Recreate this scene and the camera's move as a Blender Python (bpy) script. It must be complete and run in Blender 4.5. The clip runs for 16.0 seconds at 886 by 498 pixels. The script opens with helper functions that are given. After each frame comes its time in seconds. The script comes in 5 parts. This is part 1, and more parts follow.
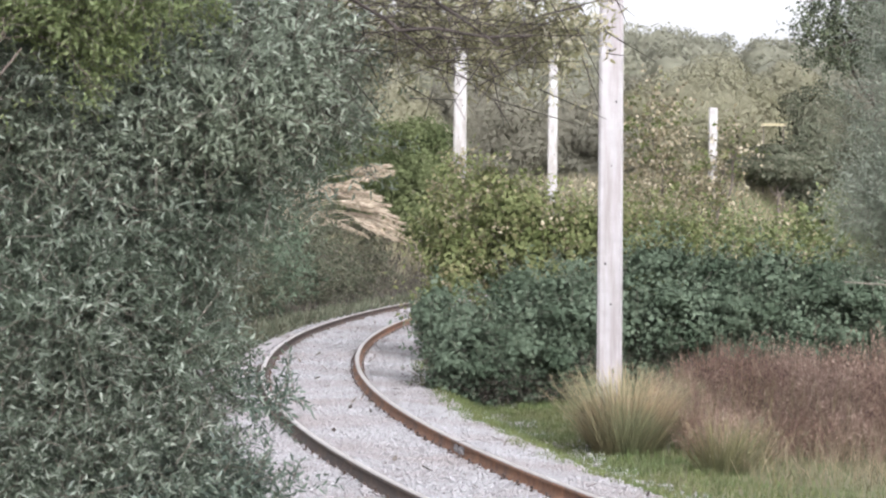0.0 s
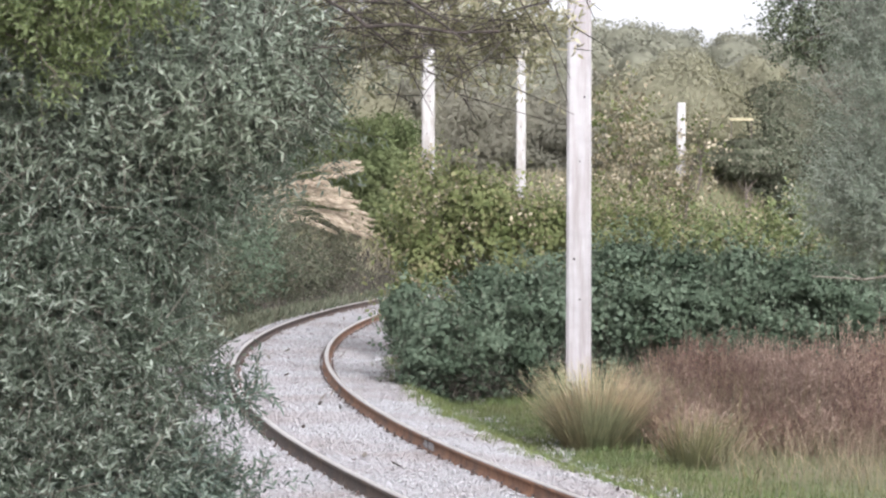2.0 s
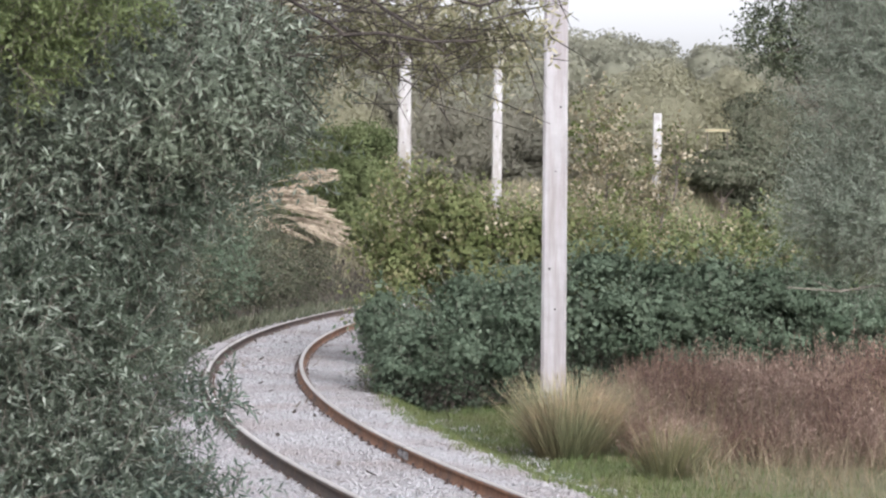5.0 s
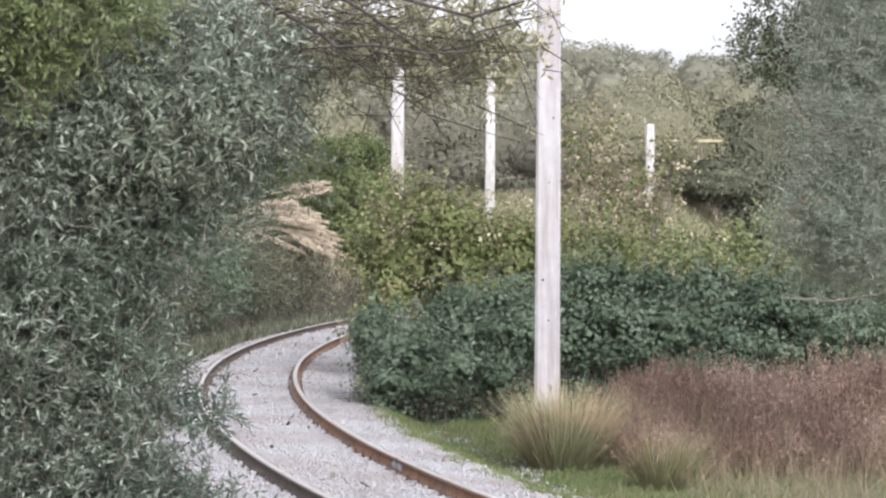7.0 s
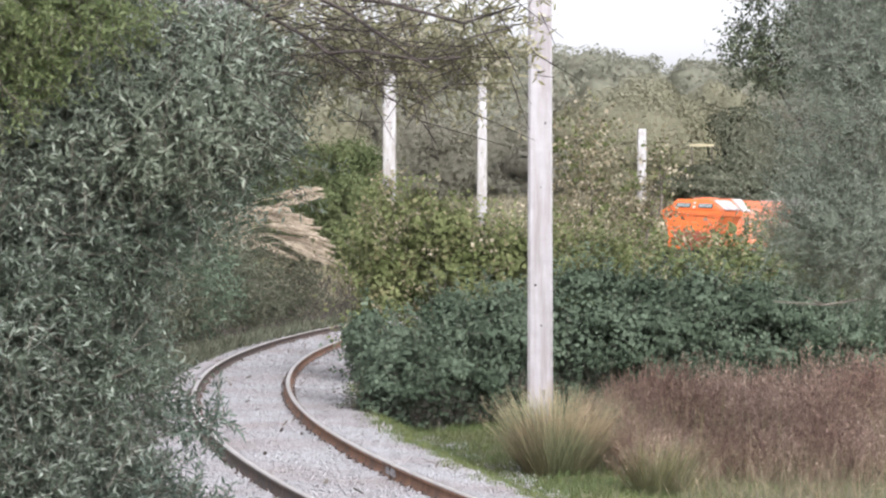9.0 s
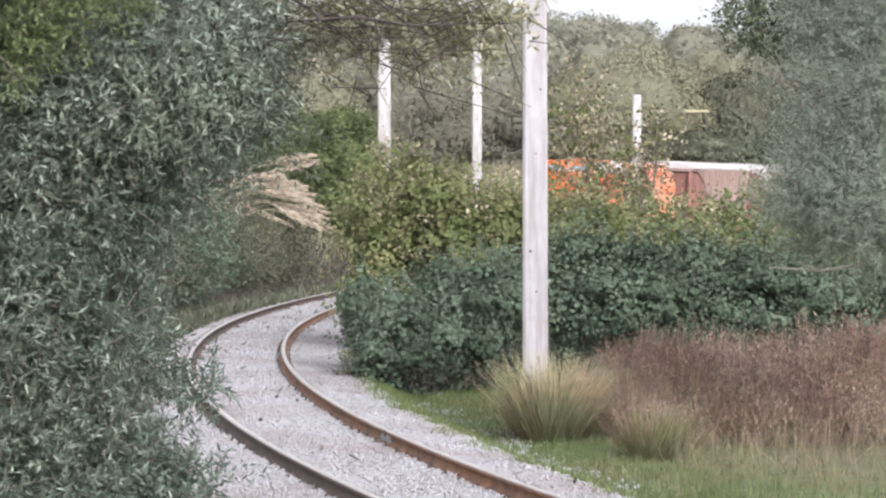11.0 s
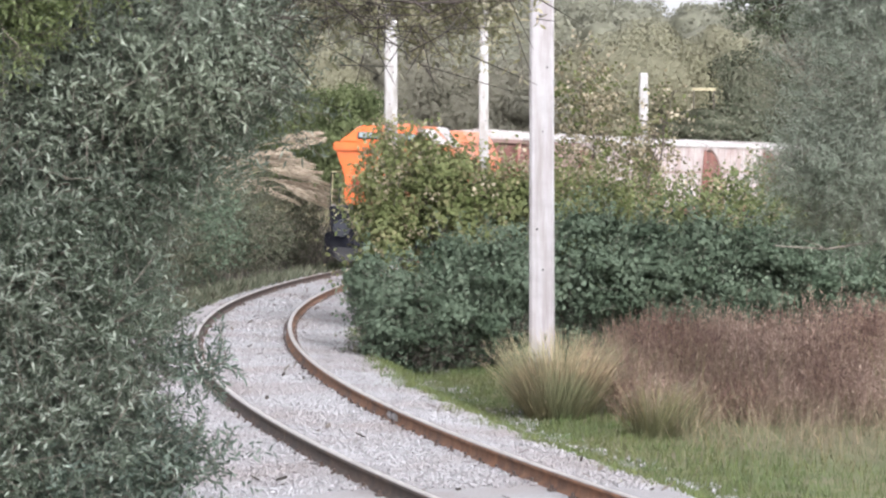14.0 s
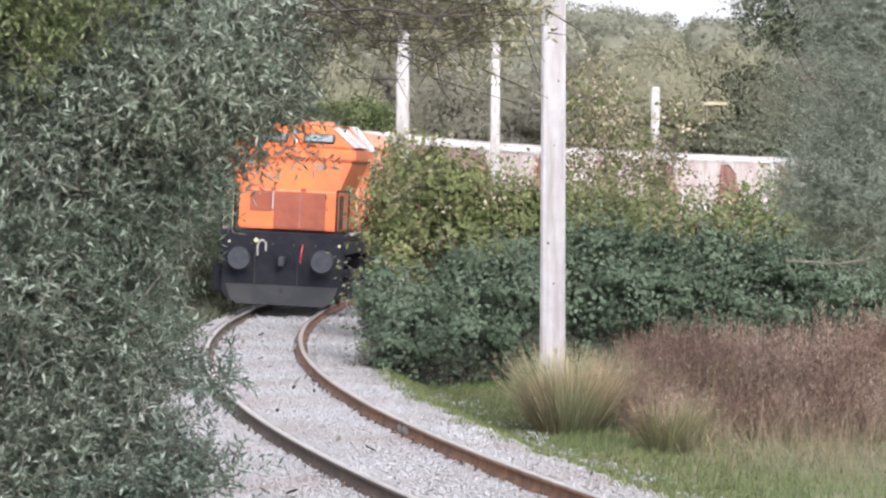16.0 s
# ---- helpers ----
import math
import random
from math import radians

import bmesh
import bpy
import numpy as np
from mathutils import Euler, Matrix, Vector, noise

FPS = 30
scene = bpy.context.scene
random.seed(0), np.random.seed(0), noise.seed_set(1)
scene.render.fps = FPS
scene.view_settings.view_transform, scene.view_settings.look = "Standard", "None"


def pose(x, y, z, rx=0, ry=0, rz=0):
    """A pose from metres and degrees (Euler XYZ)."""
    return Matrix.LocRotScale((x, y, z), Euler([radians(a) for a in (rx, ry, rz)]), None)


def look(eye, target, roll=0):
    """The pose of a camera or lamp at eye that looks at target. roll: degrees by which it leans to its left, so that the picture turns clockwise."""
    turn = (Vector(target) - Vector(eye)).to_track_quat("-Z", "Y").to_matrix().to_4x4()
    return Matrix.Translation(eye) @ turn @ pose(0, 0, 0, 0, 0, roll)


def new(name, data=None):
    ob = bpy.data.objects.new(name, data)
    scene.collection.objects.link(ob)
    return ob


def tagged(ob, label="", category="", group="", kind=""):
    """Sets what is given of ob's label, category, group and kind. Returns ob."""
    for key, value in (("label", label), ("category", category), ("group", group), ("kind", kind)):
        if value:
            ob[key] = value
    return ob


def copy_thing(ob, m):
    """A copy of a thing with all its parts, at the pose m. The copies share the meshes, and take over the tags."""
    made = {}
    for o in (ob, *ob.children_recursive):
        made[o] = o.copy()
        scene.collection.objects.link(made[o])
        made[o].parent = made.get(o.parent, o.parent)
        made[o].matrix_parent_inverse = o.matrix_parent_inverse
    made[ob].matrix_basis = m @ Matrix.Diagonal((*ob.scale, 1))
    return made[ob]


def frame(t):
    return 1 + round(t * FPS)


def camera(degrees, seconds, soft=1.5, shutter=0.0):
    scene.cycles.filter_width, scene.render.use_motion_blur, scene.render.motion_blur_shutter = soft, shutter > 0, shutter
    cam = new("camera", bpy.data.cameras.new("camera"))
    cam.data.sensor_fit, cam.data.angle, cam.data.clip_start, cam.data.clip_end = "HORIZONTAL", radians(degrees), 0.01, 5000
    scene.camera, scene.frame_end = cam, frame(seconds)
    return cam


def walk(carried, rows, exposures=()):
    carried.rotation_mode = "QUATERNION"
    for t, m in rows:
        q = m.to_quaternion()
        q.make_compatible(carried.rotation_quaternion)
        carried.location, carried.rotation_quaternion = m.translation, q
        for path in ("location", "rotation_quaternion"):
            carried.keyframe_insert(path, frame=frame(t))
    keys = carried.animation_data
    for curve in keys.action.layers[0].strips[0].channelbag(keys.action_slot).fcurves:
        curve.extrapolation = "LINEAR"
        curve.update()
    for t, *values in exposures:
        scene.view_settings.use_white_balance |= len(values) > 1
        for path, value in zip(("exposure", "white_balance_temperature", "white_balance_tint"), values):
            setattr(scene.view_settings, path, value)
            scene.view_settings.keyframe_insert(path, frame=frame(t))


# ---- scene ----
# The eye stands on one spot beside the line and only turns a little in the hand.
EYE = (0.0, 0.0, 2.544)
AIM = [
    (0, 1.2663, -0.8113, 0.326),
    (0.5, 1.0131, -0.7572, 0.311),
    (1, 0.7208, -0.7957, 0.183),
    (1.5, 0.6930, -0.8875, 0.135),
    (2, 0.6632, -0.8875, 0.075),
    (2.5, 0.5593, -0.7602, 0.141),
    (3, 0.4139, -0.8104, 0.263),
    (3.5, 0.3376, -0.7380, 0.273),
    (4, 0.2593, -0.7190, 0.397),
    (6.5, 0.0803, -0.5786, 0.376),
    (7, 0.0641, -0.4896, 0.241),
    (7.5, 0.0736, -0.4989, 0.177),
    (8, 0.0349, -0.4930, 0.050),
    (8.5, 0.0000, -0.3718, 0.000),
    (9, -0.0844, -0.3792, -0.041),
    (9.5, -0.1018, -0.7900, 0.011),
    (9.7, -0.1003, -0.9928, 0.006),
    (12, -0.2319, -1.0436, -0.185),
    (12.5, -0.1739, -1.0580, -0.141),
    (13, -0.1648, -1.1274, -0.191),
    (13.5, -0.1539, -1.4118, -0.067),
    (14, -0.0503, -1.4552, -0.067),
    (14.5, 0.2768, -1.3683, -0.169),
    (15, 0.2255, -1.3387, -0.269),
    (15.5, 0.1238, -1.3357, -0.076),
    (16, 0.1614, -1.1973, 0.145),
]
cam = camera(17.0, 16.0, soft=2.3)
walk(cam, [(t, pose(*EYE, 90 + pitch, 0, yaw) @ pose(0, 0, 0, 0, 0, lean)) for t, yaw, pitch, lean in AIM],
     exposures=[(0.0, 1.500, 6200, 13), (2.0, 1.500, 6200, 13), (3.5, 1.450, 6200, 13), (4.0, 1.160, 6200, 13), (6.5, 1.460, 6200, 13), (8.0, 1.380, 6200, 13), (9.5, 1.380, 6200, 13), (12.0, 1.480, 6200, 13), (16.0, 1.480, 6200, 13)])

# ---- light: a bright overcast late afternoon ----
world = bpy.data.worlds.new("overcast_sky")
scene.world = world
world.use_nodes = True
wt = world.node_tree
sky = wt.nodes.new("ShaderNodeTexSky")
sky.sky_type = "NISHITA"
sky.sun_disc = False
sky.sun_elevation, sky.sun_rotation = radians(30), radians(160)
sky.air_density, sky.dust_density, sky.ozone_density = 1.0, 4.0, 1.0
grey = wt.nodes.new("ShaderNodeHueSaturation")
grey.inputs["Saturation"].default_value = 0.03
wt.links.new(sky.outputs[0], grey.inputs["Color"])
wt.links.new(grey.outputs[0], wt.nodes["Background"].inputs["Color"])
wt.nodes["Background"].inputs["Strength"].default_value = 0.15
sun_data = bpy.data.lights.new("sun", "SUN")
sun_data.energy, sun_data.angle, sun_data.color = 1.1, radians(40), (1.0, 0.95, 0.9)
sun = new("sun", sun_data)
sun.matrix_world = look((32, -90, 50), (0, 0, 0))


# ---- materials ----
def shader(name, rough=0.8, metal=0.0):
    m = bpy.data.materials.new(name)
    m.use_nodes = True
    b = m.node_tree.nodes["Principled BSDF"]
    b.inputs["Roughness"].default_value, b.inputs["Metallic"].default_value = rough, metal
    return m, m.node_tree, b


def ramp(nt, stops):
    r = nt.nodes.new("ShaderNodeValToRGB")
    e = r.color_ramp.elements
    while len(e) < len(stops):
        e.new(0.5)
    for el, (p, c) in zip(e, stops):
        el.position, el.color = p, (*c, 1)
    return r


def noise_node(nt, scale, detail=4.0, rough=0.55, stretch=1.0):
    c, n = nt.nodes.new("ShaderNodeTexCoord"), nt.nodes.new("ShaderNodeTexNoise")
    n.inputs["Scale"].default_value, n.inputs["Detail"].default_value, n.inputs["Roughness"].default_value = scale, detail, rough
    mp = nt.nodes.new("ShaderNodeMapping")
    mp.inputs["Scale"].default_value = (1, 1, 1 / stretch)
    nt.links.new(c.outputs["Object"], mp.inputs["Vector"])
    nt.links.new(mp.outputs[0], n.inputs["Vector"])
    return n


def mixed(nt, a, b, fac, mode="MIX"):
    """a and b: sockets or colours; fac: a socket or a number."""
    m = nt.nodes.new("ShaderNodeMix")
    m.data_type, m.blend_type = "RGBA", mode
    for sock, v in ((m.inputs[6], a), (m.inputs[7], b), (m.inputs[0], fac)):
        if isinstance(v, bpy.types.NodeSocket):
            nt.links.new(v, sock)
        else:
            sock.default_value = (*v, 1) if isinstance(v, tuple) else v
    return m.outputs[2]


def surface(name, stops, scale, rough=0.8, metal=0.0, bump=0.3, fine=40.0, dirt=None, dirt_scale=0.8, island=0.0, streak=1.0):
    """A worn surface: colours by noise, a second, wider noise of dirt, and fine relief."""
    m, nt, b = shader(name, rough, metal)
    n = noise_node(nt, scale)
    src = n.outputs["Fac"]
    if island:
        g, mx = nt.nodes.new("ShaderNodeNewGeometry"), nt.nodes.new("ShaderNodeMix")
        mx.inputs[0].default_value = island
        nt.links.new(n.outputs["Fac"], mx.inputs[2])
        nt.links.new(g.outputs["Random Per Island"], mx.inputs[3])
        src = mx.outputs[0]
    r = ramp(nt, stops)
    nt.links.new(src, r.inputs[0])
    col = r.outputs[0]
    if dirt:
        d = noise_node(nt, dirt_scale, 6.0, 0.65, streak)
        dr = ramp(nt, [(0.42, (0, 0, 0)), (0.68, (1, 1, 1))])
        nt.links.new(d.outputs["Fac"], dr.inputs[0])
        col = mixed(nt, col, dirt, dr.outputs[0])
    nt.links.new(col, b.inputs["Base Color"])
    if bump:
        f, bp = noise_node(nt, fine, 5.0), nt.nodes.new("ShaderNodeBump")
        bp.inputs["Strength"].default_value, bp.inputs["Distance"].default_value = bump, 0.02
        nt.links.new(f.outputs["Fac"], bp.inputs["Height"])
        nt.links.new(bp.outputs[0], b.inputs["Normal"])
    return m


def foliage(name, stops, rough=0.5, through_light=0.25, patch=None, patch_scale=0.7, wither=None):
    """Leaves: each one of its own shade, whole boughs a little apart, light shining through."""
    m, nt, b = shader(name, rough)
    b.inputs["Specular IOR Level"].default_value = 0.35
    g = nt.nodes.new("ShaderNodeNewGeometry")
    r = ramp(nt, stops)
    nt.links.new(g.outputs["Random Per Island"], r.inputs[0])
    col = r.outputs[0]
    if patch:
        n = noise_node(nt, patch_scale, 3.0)
        pr = ramp(nt, [(0.42, (0, 0, 0)), (0.62, (1, 1, 1))])
        nt.links.new(n.outputs["Fac"], pr.inputs[0])
        col = mixed(nt, col, patch, pr.outputs[0], "MULTIPLY")
    if wither:
        n = noise_node(nt, patch_scale * 1.7, 5.0, 0.65)
        pr = ramp(nt, [(0.55, (0, 0, 0)), (0.67, (0.8, 0.8, 0.8))])
        nt.links.new(n.outputs["Fac"], pr.inputs[0])
        col = mixed(nt, col, wither, pr.outputs[0])
    nt.links.new(col, b.inputs["Base Color"])
    t, mx = nt.nodes.new("ShaderNodeBsdfTranslucent"), nt.nodes.new("ShaderNodeMixShader")
    nt.links.new(col, t.inputs["Color"])
    mx.inputs[0].default_value = through_light
    nt.links.new(b.outputs[0], mx.inputs[1])
    nt.links.new(t.outputs[0], mx.inputs[2])
    nt.links.new(mx.outputs[0], nt.nodes["Material Output"].inputs["Surface"])
    return m


def upright_grade(name, low, high, z0, z1, rough=0.7):
    """Grass: green at the foot and bleached towards the tips, each blade of its own shade."""
    m, nt, b = shader(name, rough)
    c, s, mr = nt.nodes.new("ShaderNodeTexCoord"), nt.nodes.new("ShaderNodeSeparateXYZ"), nt.nodes.new("ShaderNodeMapRange")
    nt.links.new(c.outputs["Object"], s.inputs[0])
    nt.links.new(s.outputs["Z"], mr.inputs[0])
    mr.inputs[1].default_value, mr.inputs[2].default_value = z0, z1
    g = nt.nodes.new("ShaderNodeNewGeometry")
    r = ramp(nt, [(0.0, (0.65, 0.65, 0.6)), (1.0, (1.25, 1.2, 1.1))])
    nt.links.new(g.outputs["Random Per Island"], r.inputs[0])
    col = mixed(nt, mixed(nt, low, high, mr.outputs[0]), r.outputs[0], 1.0, "MULTIPLY")
    n = noise_node(nt, 1.3, 4.0)
    pr = ramp(nt, [(0.4, (0.85, 1.0, 0.8)), (0.6, (1.1, 1.0, 0.88))])
    nt.links.new(n.outputs["Fac"], pr.inputs[0])
    col = mixed(nt, col, pr.outputs[0], 1.0, "MULTIPLY")
    nt.links.new(col, b.inputs["Base Color"])
    return m


M_OLIVE = foliage("olive_leaves", [(0.0, (0.086, 0.105, 0.08)), (0.45, (0.132, 0.158, 0.122)), (0.76, (0.184, 0.213, 0.172)), (0.88, (0.3, 0.335, 0.285)), (1.0, (0.42, 0.46, 0.395))], 0.45, 0.57, (0.88, 0.92, 0.88), 1.5)
# Darker copy of the olive leaves: shade on the low boughs is in the colour.
M_OLIVE_SHADED = foliage("olive_leaves_shaded", [(0.0, (0.045, 0.062, 0.05)), (0.5, (0.075, 0.1, 0.08)), (0.9, (0.12, 0.15, 0.12)), (1.0, (0.24, 0.28, 0.24))], 0.45, 0.35)
M_OLIVE_DRY = foliage("olive_leaves_dull", [(0.0, (0.13, 0.13, 0.075)), (0.45, (0.26, 0.26, 0.155)), (0.8, (0.4, 0.385, 0.265)), (1.0, (0.58, 0.55, 0.45))], 0.5, 0.6, (0.85, 0.8, 0.75), 1.5)
# Lighter copy of the olive leaves: light on the upper boughs is in the colour.
M_OLIVE_LIT = foliage("olive_leaves_lit", [(0.0, (0.14, 0.166, 0.126)), (0.5, (0.2, 0.232, 0.182)), (0.8, (0.28, 0.32, 0.258)), (1.0, (0.47, 0.52, 0.44))], 0.5, 0.52, (0.9, 0.9, 0.86), 1.5)
M_OLIVE_FAR = foliage("olive_leaves_grey", [(0.0, (0.21, 0.235, 0.188)), (0.6, (0.26, 0.29, 0.238)), (1.0, (0.33, 0.36, 0.3))], 0.6, 0.52, (0.82, 0.85, 0.82), 0.9)
M_GREEN = foliage("broad_green_leaves", [(0.0, (0.12, 0.14, 0.068)), (0.5, (0.142, 0.166, 0.08)), (1.0, (0.17, 0.195, 0.098))], 0.8, 0.45, (0.5, 0.56, 0.5), 0.6)
M_BOUGH = foliage("dull_green_leaves", [(0.0, (0.145, 0.185, 0.088)), (0.5, (0.205, 0.25, 0.118)), (1.0, (0.28, 0.325, 0.17))], 0.6, 0.62, (0.88, 0.88, 0.83), 2.0)
# Strong noise patch: lit clumps and shaded gaps put into the leaf colour.
M_BRAMBLE = foliage("bramble_leaves", [(0.0, (0.088, 0.116, 0.08)), (0.5, (0.108, 0.142, 0.1)), (0.9, (0.128, 0.164, 0.115)), (1.0, (0.155, 0.188, 0.136))], 0.7, 0.25, (0.5, 0.54, 0.5), 1.0)
M_OAK = foliage("evergreen_oak_leaves", [(0.0, (0.04, 0.05, 0.03)), (0.6, (0.07, 0.085, 0.05)), (1.0, (0.13, 0.15, 0.09))], 0.5, 0.25)
M_SCRUB = foliage("dull_scrub_leaves", [(0.0, (0.06, 0.068, 0.045)), (0.5, (0.1, 0.11, 0.076)), (0.85, (0.135, 0.14, 0.1)), (1.0, (0.19, 0.18, 0.14))], 0.7, 0.3, (0.75, 0.72, 0.7), 0.6)
M_VINE = foliage("vine_leaves", [(0.0, (0.135, 0.154, 0.07)), (0.4, (0.17, 0.19, 0.085)), (0.87, (0.208, 0.226, 0.104)), (0.96, (0.25, 0.24, 0.13)), (1.0, (0.31, 0.27, 0.175))], 0.65, 0.42, (0.5, 0.55, 0.45), 1.3, (0.24, 0.205, 0.12))
M_TAN = foliage("autumn_leaves", [(0.0, (0.13, 0.12, 0.075)), (0.4, (0.22, 0.195, 0.125)), (0.7, (0.34, 0.29, 0.205)), (1.0, (0.5, 0.445, 0.345))], 0.6, 0.4, (0.78, 0.77, 0.75), 0.9)
M_MEADOW = foliage("creeper_leaves", [(0.0, (0.1, 0.122, 0.055)), (0.5, (0.142, 0.168, 0.075)), (0.88, (0.19, 0.205, 0.1)), (1.0, (0.3, 0.265, 0.17))], 0.7, 0.35, (0.8, 0.8, 0.75), 0.5)
# Distance haze is put into the base colour of the far and hill leaves.
M_WOOD_FAR = foliage("far_leaves_hazed", [(0.0, (0.2, 0.19, 0.15)), (0.5, (0.22, 0.21, 0.165)), (1.0, (0.24, 0.23, 0.182))], 0.9, 0.5, (0.75, 0.76, 0.78), 0.1)
M_WOOD_HILL = foliage("hill_leaves_hazed", [(0.0, (0.23, 0.23, 0.178)), (0.5, (0.25, 0.248, 0.192)), (1.0, (0.27, 0.267, 0.21))], 0.9, 0.5, (0.75, 0.76, 0.78), 0.06)
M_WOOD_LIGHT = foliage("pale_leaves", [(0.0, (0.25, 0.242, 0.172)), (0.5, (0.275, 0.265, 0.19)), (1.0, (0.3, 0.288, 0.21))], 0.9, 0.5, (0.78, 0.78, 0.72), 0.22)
M_FERN = foliage("withered_fern", [(0.0, (0.14, 0.098, 0.082)), (0.4, (0.24, 0.168, 0.14)), (0.75, (0.33, 0.235, 0.19)), (1.0, (0.48, 0.385, 0.3))], 0.75, 0.25, (0.62, 0.55, 0.54), 1.0)
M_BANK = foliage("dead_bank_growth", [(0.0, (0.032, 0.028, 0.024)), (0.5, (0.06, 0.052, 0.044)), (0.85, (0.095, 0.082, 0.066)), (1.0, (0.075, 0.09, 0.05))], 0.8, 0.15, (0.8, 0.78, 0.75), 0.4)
M_PLUME = foliage("plume_straw", [(0.0, (0.24, 0.195, 0.145)), (0.5, (0.42, 0.35, 0.27)), (1.0, (0.58, 0.5, 0.4))], 0.8, 0.3)
M_TUFT = upright_grade("dry_tuft_grass", (0.07, 0.068, 0.042), (0.27, 0.232, 0.185), -0.45, 0.15)
M_GRASS = upright_grade("short_grass", (0.05, 0.068, 0.02), (0.105, 0.125, 0.046), -0.55, 0.4)
M_STRAW = upright_grade("straw_grass", (0.06, 0.056, 0.028), (0.17, 0.14, 0.092), -0.5, 0.2)
M_SLOPE = foliage("slope_grass", [(0.0, (0.11, 0.1, 0.07)), (0.5, (0.17, 0.15, 0.105)), (1.0, (0.23, 0.2, 0.14))], 0.8, 0.2, (0.78, 0.8, 0.72), 0.25)
M_STALK = foliage("dry_stalks", [(0.0, (0.11, 0.085, 0.055)), (0.5, (0.18, 0.14, 0.095)), (1.0, (0.3, 0.25, 0.175))], 0.8, 0.25)
M_BARK = surface("bark", [(0.3, (0.05, 0.04, 0.035)), (0.7, (0.14, 0.115, 0.095))], 14, 0.9, bump=0.8, fine=30)
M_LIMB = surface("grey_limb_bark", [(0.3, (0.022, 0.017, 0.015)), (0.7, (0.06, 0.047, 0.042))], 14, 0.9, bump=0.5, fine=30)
M_TWIG = surface("twig_bark", [(0.3, (0.07, 0.06, 0.05)), (0.7, (0.17, 0.15, 0.125))], 20, 0.85, bump=0.2)
M_STONE = surface("ballast_stone", [(0.0, (0.185, 0.18, 0.186)), (0.45, (0.255, 0.25, 0.26)), (1.0, (0.335, 0.33, 0.344))], 9, 0.9, bump=0.25, fine=60, dirt=(0.215, 0.192, 0.19), dirt_scale=0.5, island=0.5)
M_BED = surface("ballast_bed", [(0.25, (0.19, 0.185, 0.19)), (0.5, (0.25, 0.245, 0.255)), (0.75, (0.3, 0.295, 0.308))], 26, 0.95, bump=0.7, fine=45, dirt=(0.215, 0.192, 0.19), dirt_scale=0.5)
M_RUST = surface("rail_rust", [(0.25, (0.085, 0.042, 0.026)), (0.5, (0.21, 0.098, 0.052)), (0.8, (0.32, 0.165, 0.09))], 6, 0.8, 0.1, bump=0.3, fine=60, dirt=(0.1, 0.06, 0.045), dirt_scale=1.3)
M_RUST_DARK = surface("dark_rail_rust", [(0.25, (0.038, 0.026, 0.022)), (0.5, (0.07, 0.045, 0.035)), (0.8, (0.135, 0.085, 0.06))], 6, 0.8, 0.1, bump=0.3, fine=60, dirt=(0.045, 0.035, 0.032), dirt_scale=1.3)
M_RAILTOP = surface("worn_rail_head", [(0.3, (0.24, 0.215, 0.2)), (0.7, (0.37, 0.34, 0.325))], 5, 0.42, 0.4, bump=0.05)
M_TIE = surface("sleeper_wood", [(0.3, (0.1, 0.08, 0.065)), (0.7, (0.2, 0.165, 0.14))], 9, 0.9, bump=0.5)
M_CONCRETE = surface("weathered_concrete", [(0.3, (0.245, 0.232, 0.238)), (0.7, (0.315, 0.3, 0.306))], 5, 0.9, bump=0.25, fine=50, dirt=(0.2, 0.175, 0.175), dirt_scale=9.0, streak=14.0)
M_LIME = surface("whitened_concrete", [(0.3, (0.27, 0.26, 0.26)), (0.7, (0.37, 0.36, 0.36))], 5, 0.9, bump=0.2, fine=50, dirt=(0.2, 0.18, 0.165), dirt_scale=5.0, streak=4.0)
M_HOLE = surface("dark_recess", [(0.3, (0.02, 0.02, 0.02)), (0.7, (0.05, 0.045, 0.04))], 5, 0.95, bump=0)
M_SOIL = surface("grassy_soil", [(0.25, (0.045, 0.056, 0.02)), (0.5, (0.078, 0.095, 0.033)), (0.75, (0.14, 0.13, 0.065))], 2.2, 0.95, bump=0.8, fine=14, dirt=(0.15, 0.12, 0.075), dirt_scale=0.25)
M_ORANGE = surface("orange_paint", [(0.3, (0.45, 0.09, 0.014)), (0.7, (0.51, 0.112, 0.02))], 2, 0.45, bump=0.03, dirt=(0.35, 0.078, 0.022), dirt_scale=1.1)
# Orange paint paled to salmon: glare on the loco's sides put in the colour.
M_SALMON = surface("orange_paint_glare", [(0.3, (0.5, 0.14, 0.06)), (0.7, (0.58, 0.19, 0.1))], 2, 0.5, bump=0.03, dirt=(0.4, 0.14, 0.08), dirt_scale=0.9)
# Pale grey for the loco's roof slopes and the wagon roofs.
M_ROOFW = surface("pale_roof_grey", [(0.3, (0.34, 0.32, 0.315)), (0.7, (0.44, 0.42, 0.41))], 3, 0.6, bump=0.05, dirt=(0.21, 0.175, 0.16), dirt_scale=1.2)
M_GRILLE = surface("brick_red_grille", [(0.3, (0.15, 0.032, 0.015)), (0.7, (0.22, 0.05, 0.024))], 4, 0.7, bump=0.1)
M_BLACK = surface("sooty_black_paint", [(0.3, (0.004, 0.0045, 0.008)), (0.7, (0.009, 0.0095, 0.015))], 4, 0.6, bump=0.1, dirt=(0.018, 0.017, 0.021), dirt_scale=1.5)
M_SCUFF = surface("scuffed_black_paint", [(0.35, (0.005, 0.0055, 0.009)), (0.62, (0.011, 0.011, 0.014)), (0.85, (0.032, 0.03, 0.031))], 2.6, 0.7, bump=0.15, dirt=(0.02, 0.018, 0.019), dirt_scale=1.2)
